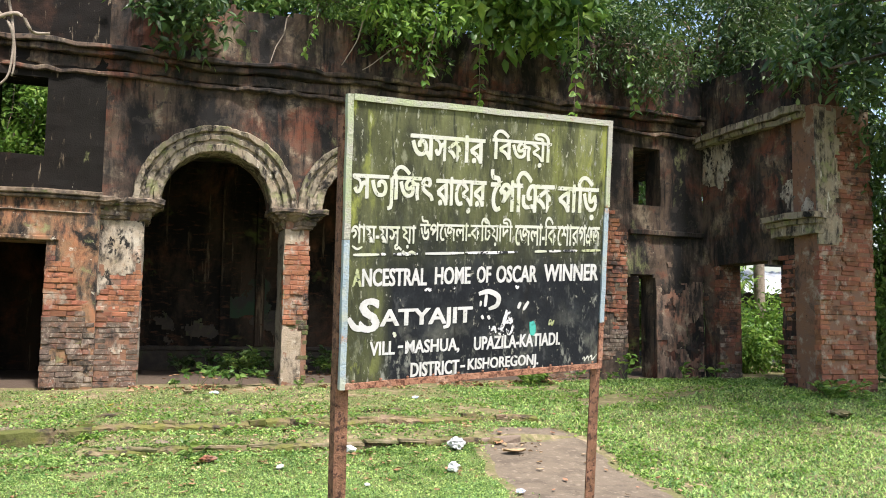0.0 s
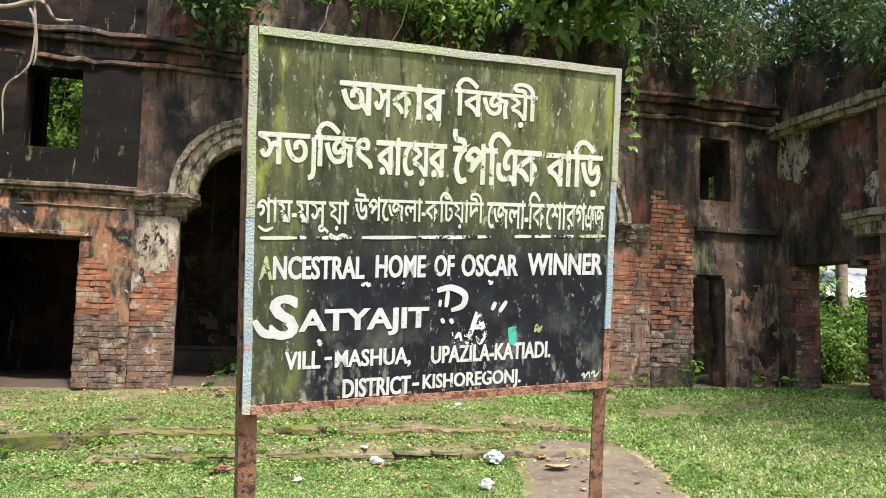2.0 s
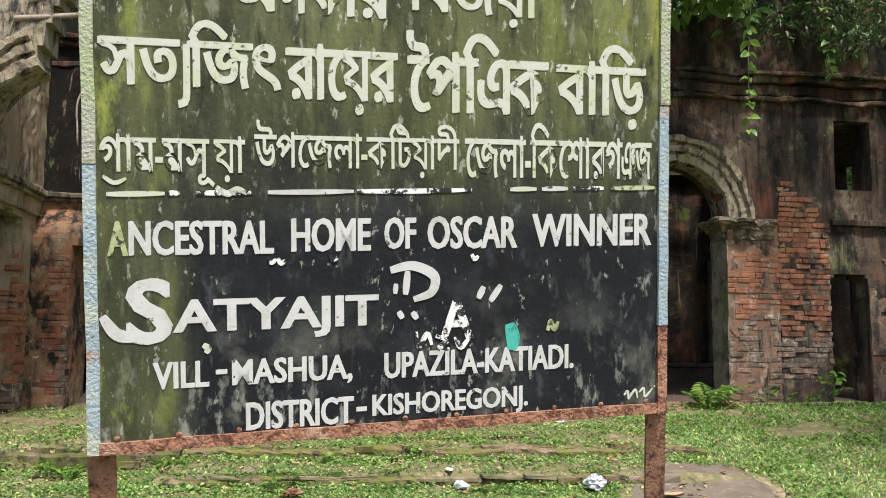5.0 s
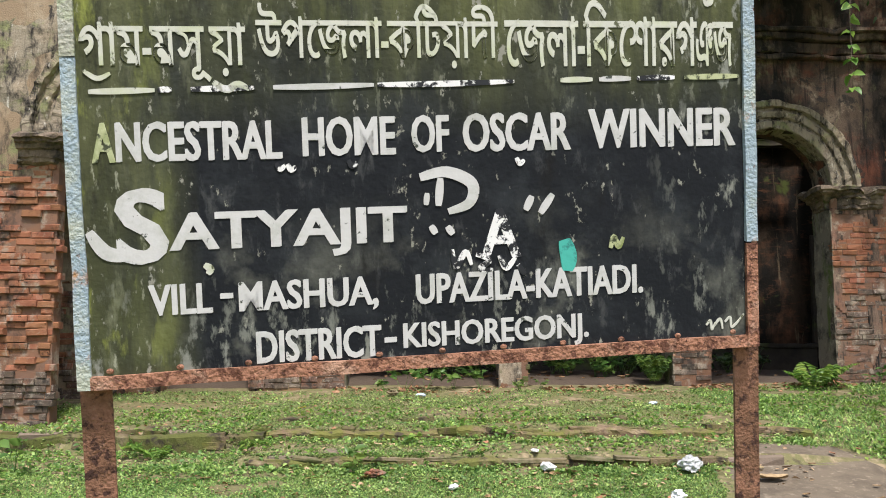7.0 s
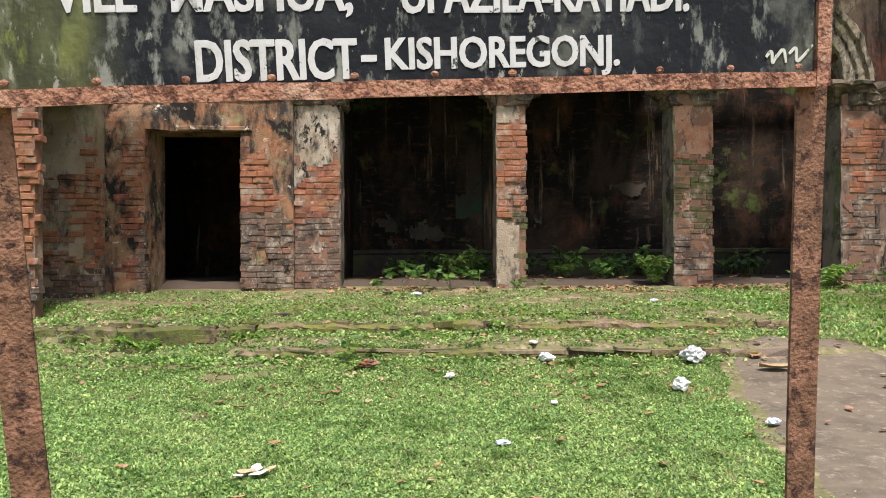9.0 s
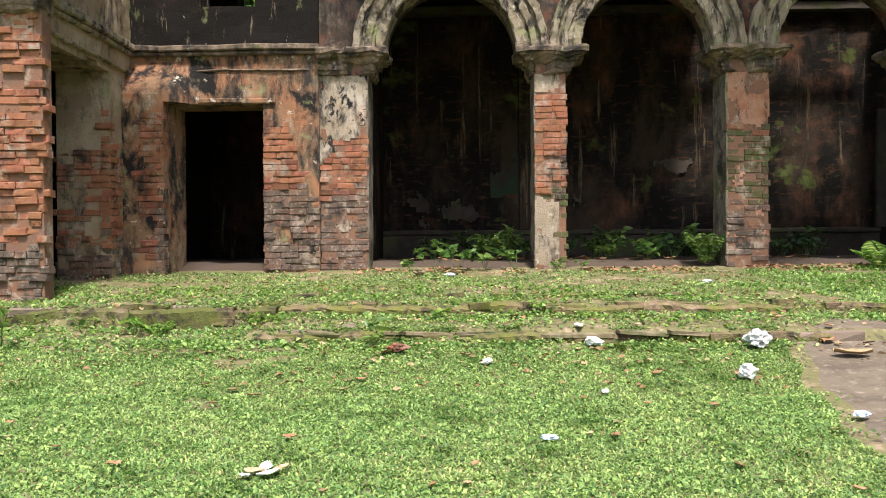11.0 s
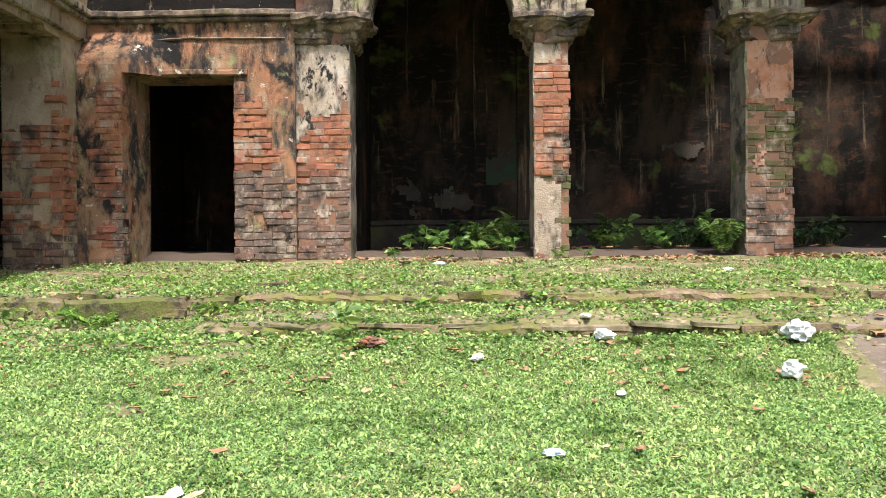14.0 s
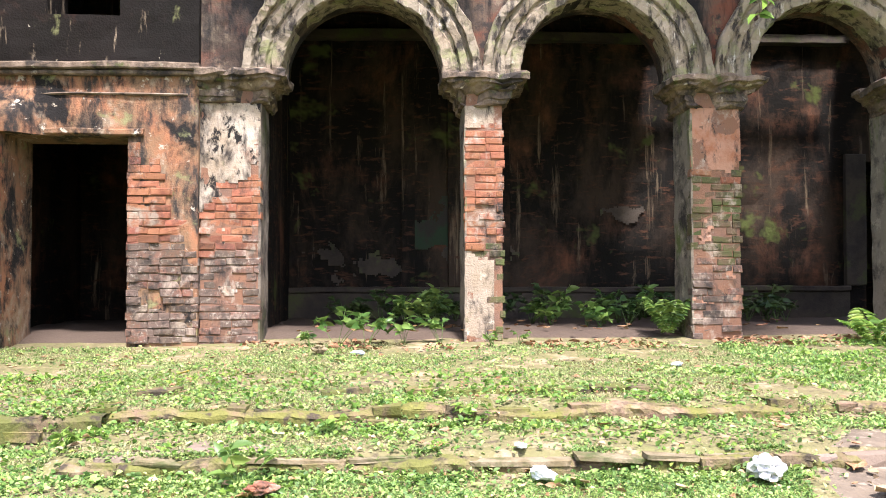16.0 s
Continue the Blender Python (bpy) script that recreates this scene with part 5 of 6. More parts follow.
for u, v in ((0.275, 0.345), (0.290, 0.343), (0.375, 0.347), (0.62, 0.345)):
    stroke([(u, v), (u + 0.005, v - 0.01), (u + 0.012, v - 0.004)], 0.009, m_worn)
for pts in ([(0.52, 0.195), (0.525, 0.165), (0.54, 0.19), (0.548, 0.168)], [(0.555, 0.185), (0.575, 0.175), (0.56, 0.16), (0.58, 0.158)], [(0.59, 0.182), (0.60, 0.160), (0.615, 0.178)], [(0.618, 0.165), (0.628, 0.148)]):
    stroke(pts, 0.010, m_worn)
for pts, w in (([(0.476, 0.316), (0.515, 0.324), (0.552, 0.304), (0.548, 0.272), (0.516, 0.258)], 0.020), ([(0.506, 0.314), (0.502, 0.268)], 0.014), ([(0.486, 0.290), (0.484, 0.270)], 0.010),
               ([(0.490, 0.236), (0.497, 0.222)], 0.012), ([(0.514, 0.234), (0.522, 0.220)], 0.012), ([(0.642, 0.280), (0.632, 0.256)], 0.013), ([(0.674, 0.282), (0.654, 0.250)], 0.013)):
    stroke(pts, w, m_white)
stroke([(0.690, 0.204), (0.696, 0.175), (0.694, 0.150)], 0.030, m_teal, "teal_paint_patch")
stroke([(0.762, 0.186), (0.768, 0.205), (0.775, 0.188), (0.783, 0.204)], 0.010, m_faded)
for pts in ([(0.915, 0.042), (0.922, 0.050), (0.924, 0.034), (0.930, 0.046)], [(0.928, 0.040), (0.938, 0.052), (0.942, 0.034)], [(0.946, 0.046), (0.955, 0.054), (0.958, 0.036), (0.978, 0.058)]):
    stroke(pts, 0.0045, m_cream)
stroke([(0.172, 0.187), (0.180, 0.180), (0.176, 0.172)], 0.012, m_cream)


# ---- plants ----
def ball_points(n, c, r, g, flat=1.0):
    d = g.normal(0, 1, (n, 3))
    d /= np.linalg.norm(d, axis=1)[:, None]
    k = r * g.uniform(0.25, 1.0, (n, 1)) ** 0.6
    p = d * k
    p[:, 2] *= flat
    return np.asarray(c) + p, d


def tree(name, base, tips, leaves, size, mat, label, category="tree", trunk=0.09, cluster=0.45, seed=1, fork=None, width=0.42, bark=None, droop=0.2, flat=0.8):
    """Trunk to a fork, a limb to every tip, and a crown of leaves in uneven clumps round the tips."""
    g = np.random.default_rng(seed)
    base = Vector(base)
    root = empty(name, Matrix.Translation(base), label, category)
    fork = Vector(fork) if fork else base.lerp(sum((Vector(t) for t in tips), Vector()) / len(tips), 0.45)
    bark = bark or m_bark
    ob = sweep("trunk", [p - base for p in curve_points(base - Vector((0, 0, 0.05)), fork, 0, 0.12, 8, seed)], trunk, bark, root, "bark-covered trunk", taper=0.65, seed=seed)
    at, out = [], []
    for i, t in enumerate(tips):
        t = Vector(t)
        sweep("limb", [p - base for p in curve_points(fork, t, -0.1 * (t - fork).length, 0.25, 8, seed + i)], trunk * 0.5, bark, root, "branch", sides=5, taper=0.2, seed=i)
        mids = [fork.lerp(t, k) for k in (0.55, 0.8, 1.0)]
        for k, c in enumerate(mids):
            n = int(leaves * (0.2, 0.3, 0.5)[k] / len(tips))
            for _ in range(4):
                cc = np.array(c - base) + g.normal(0, cluster * 0.5, 3)
                p, d = ball_points(max(1, n // 4), cc, cluster * g.uniform(0.4, 0.9), g, flat)
                at.append(p)
                out.append(d)
    at, out = np.concatenate(at), np.concatenate(out)
    me = leaf_mesh("crown", at, out, size * g.uniform(0.6, 1.25, len(at)), mat, width=width, droop=droop, g=g)
    ob = new("crown", me)
    ob.parent = root
    tagged(ob, "uneven leafy crown")
    return root


def shrub_tips(x0, x1, y0, y1, z0, z1, n, seed):
    r = random.Random(seed)
    return [(r.uniform(x0, x1), r.uniform(y0, y1), r.uniform(z0, z1)) for _ in range(n)]


# growth on the parapet
tree("parapet_shrub", (0.3, 0.25, 5.3), shrub_tips(0.0, 0.75, -0.9, -0.2, 4.85, 5.7, 7, 1), 1100, 0.17, m_leaf_dark, "broad-leaved shrub rooted on the mouldering parapet", "shrub", 0.05, 0.42, 11)
tree("parapet_shrub", (2.4, 0.3, 5.3), shrub_tips(1.4, 3.4, -0.7, 0.4, 5.75, 6.6, 9, 2), 4600, 0.075, m_leaf, "small-leaved shrub spilling over the parapet", "shrub", 0.05, 0.42, 12)
tree("parapet_shrub", (3.9, 0.2, 5.3), shrub_tips(3.1, 4.6, -1.0, 0.1, 5.2, 6.5, 10, 3), 3400, 0.12, m_leaf, "tangled shrub with bare twigs on the parapet", "shrub", 0.05, 0.42, 13)
tree("parapet_shrub", (5.4, 0.2, 5.3), [(5.5, -2.2, 5.55), (5.2, -1.9, 5.5)] + shrub_tips(4.5, 6.3, -1.6, 0.0, 5.3, 6.6, 9, 4), 2600, 0.20, m_leaf, "large-leaved shrub leaning over the wall", "shrub", 0.05, 0.5, 14, width=0.5)
tree("parapet_shrub", (7.2, 0.1, 5.6), shrub_tips(6.2, 8.4, -1.3, -0.2, 4.9, 6.3, 11, 5), 4800, 0.11, m_leaf_dark, "feathery shrub on the ruined wall top", "shrub", 0.05, 0.45, 15, width=0.3, droop=0.5)
tree("parapet_shrub", (9.4, 0.2, 5.0), shrub_tips(8.3, 10.8, -1.3, 0.5, 5.1, 7.0, 11, 6), 5600, 0.12, m_leaf_dark, "shrub crowning the far corner, leaves darkened for shade", "shrub", 0.06, 0.55, 16, width=0.35, droop=0.4)

tree("parapet_shrub", (4.8, 0.1, 4.95), [(4.5, -1.3, 5.75), (5.0, -1.6, 5.45), (5.5, -1.5, 5.9), (4.2, -1.2, 6.1), (5.9, -1.4, 5.5), (4.9, -1.1, 6.2)], 620, 0.27, m_leaf_light, "shrub with large light-green leaves over the parapet, paler for sunlight", "shrub", 0.035, 0.5, 18, width=0.5, droop=0.4)
tree("parapet_shrub", (3.2, 0.1, 5.3), [(2.8, -0.9, 5.9), (3.3, -1.0, 5.5), (3.8, -0.9, 5.9), (2.4, -0.7, 6.1), (3.6, -1.0, 5.2)], 1300, 0.13, m_leaf_light, "light-green climber over the parapet, paler for sunlight", "shrub", 0.03, 0.4, 19, droop=0.5)
tree("parapet_shrub", (9.6, -0.6, 4.3), [(9.4, -1.8, 4.9), (9.8, -2.3, 4.4), (9.9, -1.5, 5.1), (10.2, -2.5, 4.1), (9.6, -0.9, 5.3), (10.4, -2.6, 3.6), (9.7, -2.4, 4.7)], 1900, 0.12, m_leaf_dark, "creeper over the far wing's wall top, leaves darkened for shade", "shrub", 0.04, 0.38, 21, droop=0.6)
# trees behind the house and beside it
BEHIND = [(-12.0, 6.0, 9.5), (-7.5, 5.0, 8.5), (-3.0, 7.5, 9.5), (1.5, 6.0, 9.0), (5.5, 7.0, 9.5), (9.5, 6.0, 10.0), (13.8, 8.5, 10.5), (19.0, 7.0, 11.0)]
for i, (x, y, h) in enumerate(BEHIND):
    r = random.Random(40 + i)
    tips = [(x + r.uniform(-3.0, 3.0), y + r.uniform(-2.0, 2.0), h * r.uniform(0.40, 1.15)) for _ in range(20)]
    tree("tree", (x, y, 0.0), tips, 17000, 0.24, m_leaf if i % 2 else m_leaf_dark, "tall leafy tree behind the ruin", "tree", 0.2, 1.05, 50 + i, fork=(x, y, h * 0.35))
tree("tree", (12.3, 2.0, 0.0), shrub_tips(10.5, 14.5, 0.5, 3.5, 7.5, 10.5, 10, 9), 7000, 0.16, m_leaf_dark, "tree with several pale stems beside the far wing", "tree", 0.13, 0.8, 60, fork=(12.2, 2.0, 5.2), bark=m_root)
tree("tree", (13.0, -7.6, -0.7), [(8.9, -3.3, 4.5), (9.6, -3.4, 4.9), (10.4, -3.0, 4.2), (9.3, -2.9, 5.6), (10.9, -3.3, 5.2), (11.4, -2.8, 3.6), (11.9, -3.6, 6.5), (11.3, -1.9, 4.6), (10.9, -2.6, 3.2),
     (9.0, -6.2, 7.6), (8.2, -5.8, 7.9), (10.2, -6.4, 7.4), (8.8, -7.2, 7.6), (10.8, -7.6, 7.2), (9.6, -5.0, 8.0), (11.6, -7.4, 7.4), (7.8, -6.6, 8.2), (8.6, -4.8, 8.3)],
     12500, 0.20, m_leaf_dark, "spreading tree beside the far wing, long leaves", "tree", 0.2, 0.75, 61, fork=(12.2, -6.8, 3.6), width=0.3)
for i, (x, y, w, h, mt) in enumerate(((12.2, -0.6, 0.9, 2.2, m_leaf), (11.4, 1.6, 0.9, 1.1, m_leaf_light), (13.4, 1.8, 1.1, 1.3, m_leaf_light), (11.0, 4.6, 0.9, 2.4, m_leaf), (12.8, 4.8, 1.0, 3.2, m_leaf), (-5.0, 0.8, 1.0, 2.8, m_leaf), (-2.6, 5.4, 1.3, 6.0, m_leaf_light), (-2.4, 4.9, 0.9, 6.2, m_leaf_light), (-2.0, 5.6, 0.9, 5.6, m_leaf), (-5.4, -2.6, 0.8, 1.5, m_leaf), (14.8, 0.2, 1.1, 2.6, m_leaf), (11.6, -1.8, 0.6, 3.4, m_leaf))):
    tree("bush", (x, y, -0.05), shrub_tips(x - w, x + w, y - 0.6 * w, y + 0.6 * w, 0.3 if h < 5 else 3.4, h, 10, 70 + i), 4200, 0.14, mt, "leafy bush growing wild beside the ruin", "bush", 0.05, 0.5, 80 + i)


def vine(name, top, bottom, label, seed, pairs=13, size=0.11, mat=m_leaf_light):
    root = empty(name, Matrix.Translation(Vector(top)), label, "vine")
    pts = [p - Vector(top) for p in curve_points(top, bottom, 0.0, 0.10, 12, seed)]
    sweep("stem", pts, 0.006, m_bark, root, "thin stem", sides=5, taper=0.5)
    g = np.random.default_rng(seed)
    at, out = [], []
    for i in range(pairs):
        t = 0.12 + 0.88 * i / (pairs - 1)
        k = t * (len(pts) - 1)
        p = pts[int(k)].lerp(pts[min(int(k) + 1, len(pts) - 1)], k % 1)
        for s in range(3):
            a = g.uniform(0, 6.28)
            at.append(p)
            out.append((math.cos(a), math.sin(a), -0.35))
    me = leaf_mesh("leaf_strand", at, out, size * g.uniform(0.7, 1.2, len(at)), mat, width=0.55, spread=0.25, droop=0.25, g=g)
    ob = new("leaves", me)
    ob.parent = root
    return root


vine("hanging_vine", (5.50, -2.2, 5.55), (5.38, -2.35, 3.12), "leafy vine hanging before the arcade", 3, 15, 0.13)
vine("hanging_vine", (4.5, -1.2, 5.3), (4.36, -1.05, 2.80), "leafy vine tip hanging before the third pier", 4, 18, 0.15)
vine("hanging_vine", (3.9, -0.9, 5.4), (3.7, -0.95, 4.35), "short leafy vine over the parapet", 5, 9, 0.14)
vine("hanging_vine", (2.2, -0.6, 5.4), (2.05, -0.5, 4.7), "short leafy vine over the parapet", 6, 8, 0.10)
vine("hanging_vine", (7.0, -1.2, 5.2), (7.1, -1.2, 4.2), "dark leafy vine over the ruined wall", 7, 9, 0.15, m_leaf)
for i, (a, b, sag) in enumerate((((3.0, -0.5, 5.6), (2.6, -0.45, 4.6), 0.1), ((3.3, -0.6, 5.3), (4.1, -0.5, 4.6), -0.1), ((3.6, -0.5, 5.2), (2.9, -0.5, 4.55), 0.05), ((1.9, 0.02, 5.42), (1.6, -0.15, 4.55), -0.05))):
    me = sweep("root", curve_points(a, b, sag, 0.12, 10, 24 + i), 0.012, m_root, sides=6, taper=0.5)
    thing("hanging_root", me, "bare pale root hanging from the ruin", "root")



def rope_root(marks, radius, seed):
    """A bare root winding through a few marks."""
    pts = []
    for i in range(len(marks) - 1):
        p0, p1, p2, p3 = (Vector(marks[min(max(k, 0), len(marks) - 1)]) for k in (i - 1, i, i + 1, i + 2))
        for k in range(6):
            t = k / 6
            q = 0.5 * ((2 * p1) + (p2 - p0) * t + (2 * p0 - 5 * p1 + 4 * p2 - p3) * t * t + (3 * p1 - p0 - 3 * p2 + p3) * t ** 3)
            pts.append(q + noise.noise_vector(q * 4 + Vector((seed, 0, 0))) * 0.025)
    thing("hanging_root", sweep("root", pts, radius, m_root, sides=6, taper=0.45, seed=seed), "bare pale root hanging from the broken arch", "root")


rope_root([(-2.15, -2.42, 4.6), (-1.62, -2.3, 4.45), (-1.49, -2.3, 4.1), (-1.48, -2.3, 3.48), (-1.70, -2.3, 3.14), (-1.68, -2.3, 2.62)], 0.020, 1)
rope_root([(-2.3, -2.42, 3.9), (-1.75, -2.34, 4.0), (-1.42, -2.32, 4.12), (-1.26, -2.3, 3.93), (-1.08, -2.3, 3.95)], 0.030, 2)
rope_root([(-2.2, -2.42, 4.3), (-1.60, -2.33, 4.1), (-1.42, -2.3, 3.76), (-1.46, -2.3, 3.38)], 0.024, 3)
rope_root([(-2.2, -2.42, 4.1), (-1.7, -2.36, 4.3), (-1.3, -2.34, 4.35), (-1.0, -2.3, 4.6)], 0.026, 4)


def herb(at, n, size, mat, label, seed, stems=4, height=0.12, name="weed", width=0.5):
    """Small plant: some stems from the ground with leaves at their heads."""
    g = np.random.default_rng(seed)
    p0 = Vector(at)
    root = empty(name, Matrix.Translation(p0), label, "plant")
    pts, outs = [], []
    for s in range(stems):
        a = g.uniform(0, 6.28)
        r = height * g.uniform(0.2, 0.9)
        tip = Vector((math.cos(a) * r, math.sin(a) * r, height * g.uniform(0.6, 1.1)))
        sweep("stem", curve_points((0, 0, -0.03), tip, -0.02, 0.02, 5, s + seed), 0.004, m_leaf, root, "", sides=4, taper=0.6)
        for _ in range(max(1, n // stems)):
            b = g.uniform(0, 6.28)
            pts.append(tip * g.uniform(0.55, 1.0))
            outs.append((math.cos(b), math.sin(b), g.uniform(-0.1, 0.5)))
    me = leaf_mesh("leaves", pts, outs, size * g.uniform(0.6, 1.2, len(pts)), mat, width=width, spread=0.25, droop=0.1, g=g)
    ob = new("foliage", me)
    ob.parent = root
    return root


def on_ground(x, y):
    return (x, y, ground_z(x, y))


HERBS = [(0.50, -3.66, 14, 0.11, m_leaf, 0.20), (0.88, -3.0, 18, 0.085, m_leaf_light, 0.13), (1.72, -2.85, 16, 0.085, m_leaf_light, 0.14), (-0.55, -3.25, 16, 0.09, m_leaf_light, 0.14),
         (-1.55, -3.15, 18, 0.10, m_leaf_light, 0.16), (-1.9, -3.2, 14, 0.09, m_leaf, 0.14), (-2.35, -3.6, 10, 0.17, m_leaf, 0.25), (-2.3, -4.2, 8, 0.13, m_leaf_light, 0.22),
         (0.75, -0.35, 40, 0.12, m_leaf, 0.32), (1.0, -0.25, 36, 0.11, m_leaf, 0.30), (1.35, -0.15, 30, 0.11, m_leaf, 0.24), (1.7, -0.1, 26, 0.12, m_leaf, 0.28), (0.5, -0.3, 20, 0.09, m_leaf, 0.16), (2.15, -0.3, 14, 0.08, m_leaf, 0.12), (2.42, -0.18, 14, 0.07, m_leaf, 0.14),
         (7.35, -0.5, 24, 0.15, m_leaf_light, 0.40), (7.0, -0.45, 20, 0.11, m_leaf_light, 0.22), (6.5, -0.35, 16, 0.12, m_leaf, 0.2), (8.8, -0.9, 20, 0.15, m_leaf_light, 0.3), (8.45, -0.5, 16, 0.14, m_leaf_light, 0.25),
         (9.5, -3.1, 20, 0.12, m_leaf_light, 0.25), (9.0, -3.0, 16, 0.12, m_leaf, 0.3), (10.1, -3.2, 14, 0.10, m_leaf, 0.2), (5.9, -0.3, 18, 0.14, m_leaf_light, 0.28), (6.1, -0.15, 16, 0.13, m_leaf, 0.22)]
for i, (x, y, n, s, m, h) in enumerate(HERBS):
    herb(on_ground(x, y), n, s, m, "low green weed with broad leaves on the ground", 200 + i, height=h)
r = random.Random(5)
for i in range(46):
    x, y = r.uniform(0.6, 6.2), r.uniform(1.7, 2.7)
    if i % 3 == 0:
        x, y = r.uniform(1.2, 1.9) if i % 2 else r.uniform(2.6, 4.0), r.uniform(0.9, 1.8)
    # two of three get the dark leaf colour in place of the arcade's shade
    herb((x, y, 0.03), 30, 0.13, m_leaf_dark if i % 3 else m_leaf, "weed inside the arcade, most with leaves darkened for shade", 300 + i, 5, r.uniform(0.2, 0.42))


def fern(at, label, seed, fronds=7, length=0.45, mat=m_leaf_light, rise=1.0):
    g = np.random.default_rng(seed)
    root = empty("fern", Matrix.Translation(Vector(at)), label, "fern")
    for f in range(fronds):
        a = 2 * math.pi * f / fronds + g.uniform(-0.3, 0.3)
        d = Vector((math.cos(a), math.sin(a), 0))
        L = length * g.uniform(0.7, 1.1)
        pts, outs, sz = [], [], []
        line = [d * (L * t) * (0.8 / rise) + Vector((0, 0, L * rise * (0.95 * t - 0.45 * t * t) - 0.02)) for t in np.linspace(0, 1, 9)]
        side = Vector((-d.y, d.x, 0))
        for k in range(2, 26):
            t = k / 25 * 8
            p = line[int(min(t, 7.99))].lerp(line[min(int(t) + 1, 8)], t % 1)
            for s in (-1, 1):
                pts.append(p)
                outs.append(side * s + d * 0.35)
                sz.append(L * 0.26 * math.sin(math.pi * (0.12 + 0.85 * k / 25)))
        ob = new("frond", leaf_mesh("frond", pts, [tuple(o) for o in outs], np.array(sz), mat, width=0.26, spread=0.06, droop=0.1, g=g))
        ob.parent = root
    return root


fern((3.92, 0.12, 0.0), "upright fern against the third pier", 1, 9, 0.5, m_leaf, 1.5)
fern((5.75, -0.35, ground_z(5.75, -0.35)), "bright fern at the foot of the wide pier", 2, 8, 0.6)
fern((-1.35, -3.12, ground_z(-1.35, -3.12)), "small fern under the terrace edge", 3, 6, 0.28)
fern((9.15, -3.0, ground_z(9.15, -3.0)), "fern at the foot of the far pier", 4, 7, 0.5)


# ---- lawn ----
def lawn(n, x0, x1, y0, y1, size, seed, tall=1.0, mat=m_grass):
    g = np.random.default_rng(seed)
    x, y = g.uniform(x0, x1, n), g.uniform(y0, y1, n)
    keep = np.ones(n, bool)
    z = np.zeros(n)
    for i in range(n):
        a, b = path_edges(y[i]) if y[i] < -3.1 else (99, 100)
        bare = noise.noise(Vector((x[i] * 0.8, y[i] * 1.4, 9))) + 0.6 * noise.noise(Vector((x[i] * 3.1, y[i] * 3.1, 4)))
        limit = 0.62
        if -3.75 < y[i] < -2.1 and x[i] < 4.3:
            limit = 0.10
        elif y[i] > -2.1:
            limit = 0.12
        if a - 0.04 < x[i] < b + 0.04 or bare > limit:
            keep[i] = False
            continue
        z[i] = ground_z(x[i], y[i])
    x, y, z = x[keep], y[keep], z[keep]
    n = len(x)
    a = g.uniform(0, 2 * math.pi, n)
    s = size * g.uniform(0.55, 1.3, n)
    tilt = g.uniform(0.25, 1.1, n) * tall
    d = np.stack((np.cos(a) * np.cos(tilt), np.sin(a) * np.cos(tilt), np.sin(tilt)), 1)
    side = np.stack((-np.sin(a), np.cos(a), g.uniform(-0.3, 0.3, n)), 1)
    base = np.stack((x, y, z - 0.006), 1)
    w = (s * g.uniform(0.085, 0.15, n))[:, None]
    s = s[:, None]
    mid = base + d * s * 0.45 + np.array((0, 0, 0.006))
    tip = base + d * s - np.array((0, 0, 1.0)) * s * 0.18
    verts = np.stack((base, mid + side * w, mid - side * w, tip), 1).reshape(-1, 3)
    tris = (np.arange(n)[:, None, None] * 4 + np.array([(0, 2, 1), (1, 2, 3)])[None]).reshape(-1, 3)
    return tri_mesh("grass", verts, tris, mat)


thing("grass", lawn(430000, -3.4, 4.6, -8.2, -3.4, 0.036, 1), "short dense broad-bladed lawn grass", "grass", kind="stuff")
thing("grass", lawn(170000, -3.6, 4.8, -3.6, -0.12, 0.032, 2, mat=m_grass_dry), "sparse grass over terrace and steps", "grass", kind="stuff")
thing("grass", lawn(110000, 4.2, 11.5, -7.5, -0.2, 0.065, 3), "short lawn grass beside the path", "grass", kind="stuff")
thing("grass", lawn(26000, -7.0, -3.2, -8.0, -1.0, 0.060, 4), "short lawn grass beyond the terrace", "grass", kind="stuff")
for i, (x0, x1, y0, y1) in enumerate(((-0.5, 3.9, -3.68, -3.42), (-0.6, 4.6, -2.98, -2.70), (-3.4, -0.4, -3.12, -2.84))):
    thing("grass", lawn(5000, x0, x1, y0, y1, 0.050, 20 + i, tall=1.0, mat=m_grass), "grass tufts overhanging the mossy step edge", "grass", kind="stuff")
thing("grass", lawn(60000, -5.0, 7.5, -15.0, -8.0, 0.070, 5), "short lawn grass round the sign posts", "grass", kind="stuff")
thing("grass", lawn(40000, 4.6, 15.0, -15.0, -6.5, 0.10, 6), "lawn grass beyond the path", "grass", kind="stuff")
thing("grass", lawn(30000, -14.0, -3.2, -15.0, -1.0, 0.10, 7), "lawn grass towards the garden", "grass", kind="stuff")


def weeds(clumps, x0, x1, y0, y1, size, seed, mat, many=11, reach=0.09):
    """Patches of small round-leaved ground weeds in one mesh."""
    g = np.random.default_rng(seed)
    at, out = [], []
    while clumps:
        x, y = g.uniform(x0, x1), g.uniform(y0, y1)
        if noise.noise(Vector((x * 1.3, y * 1.9, seed))) < -0.12:
            continue
        clumps -= 1
        a, b = path_edges(y) if y < -3.1 else (99, 100)
        if a < x < b:
            continue
        for _ in range(int(many * g.uniform(0.5, 1.5))):
            px, py = x + g.normal(0, reach), y + g.normal(0, reach * 0.7)
            at.append((px, py, ground_z(px, py) + g.uniform(0.0, 0.035)))
            b = g.uniform(0, 6.28)
            out.append((math.cos(b), math.sin(b), 0.55))
    return leaf_mesh("weeds", at, out, size * g.uniform(0.5, 1.3, len(at)), mat, width=0.6, spread=0.25, droop=0.1, g=g)


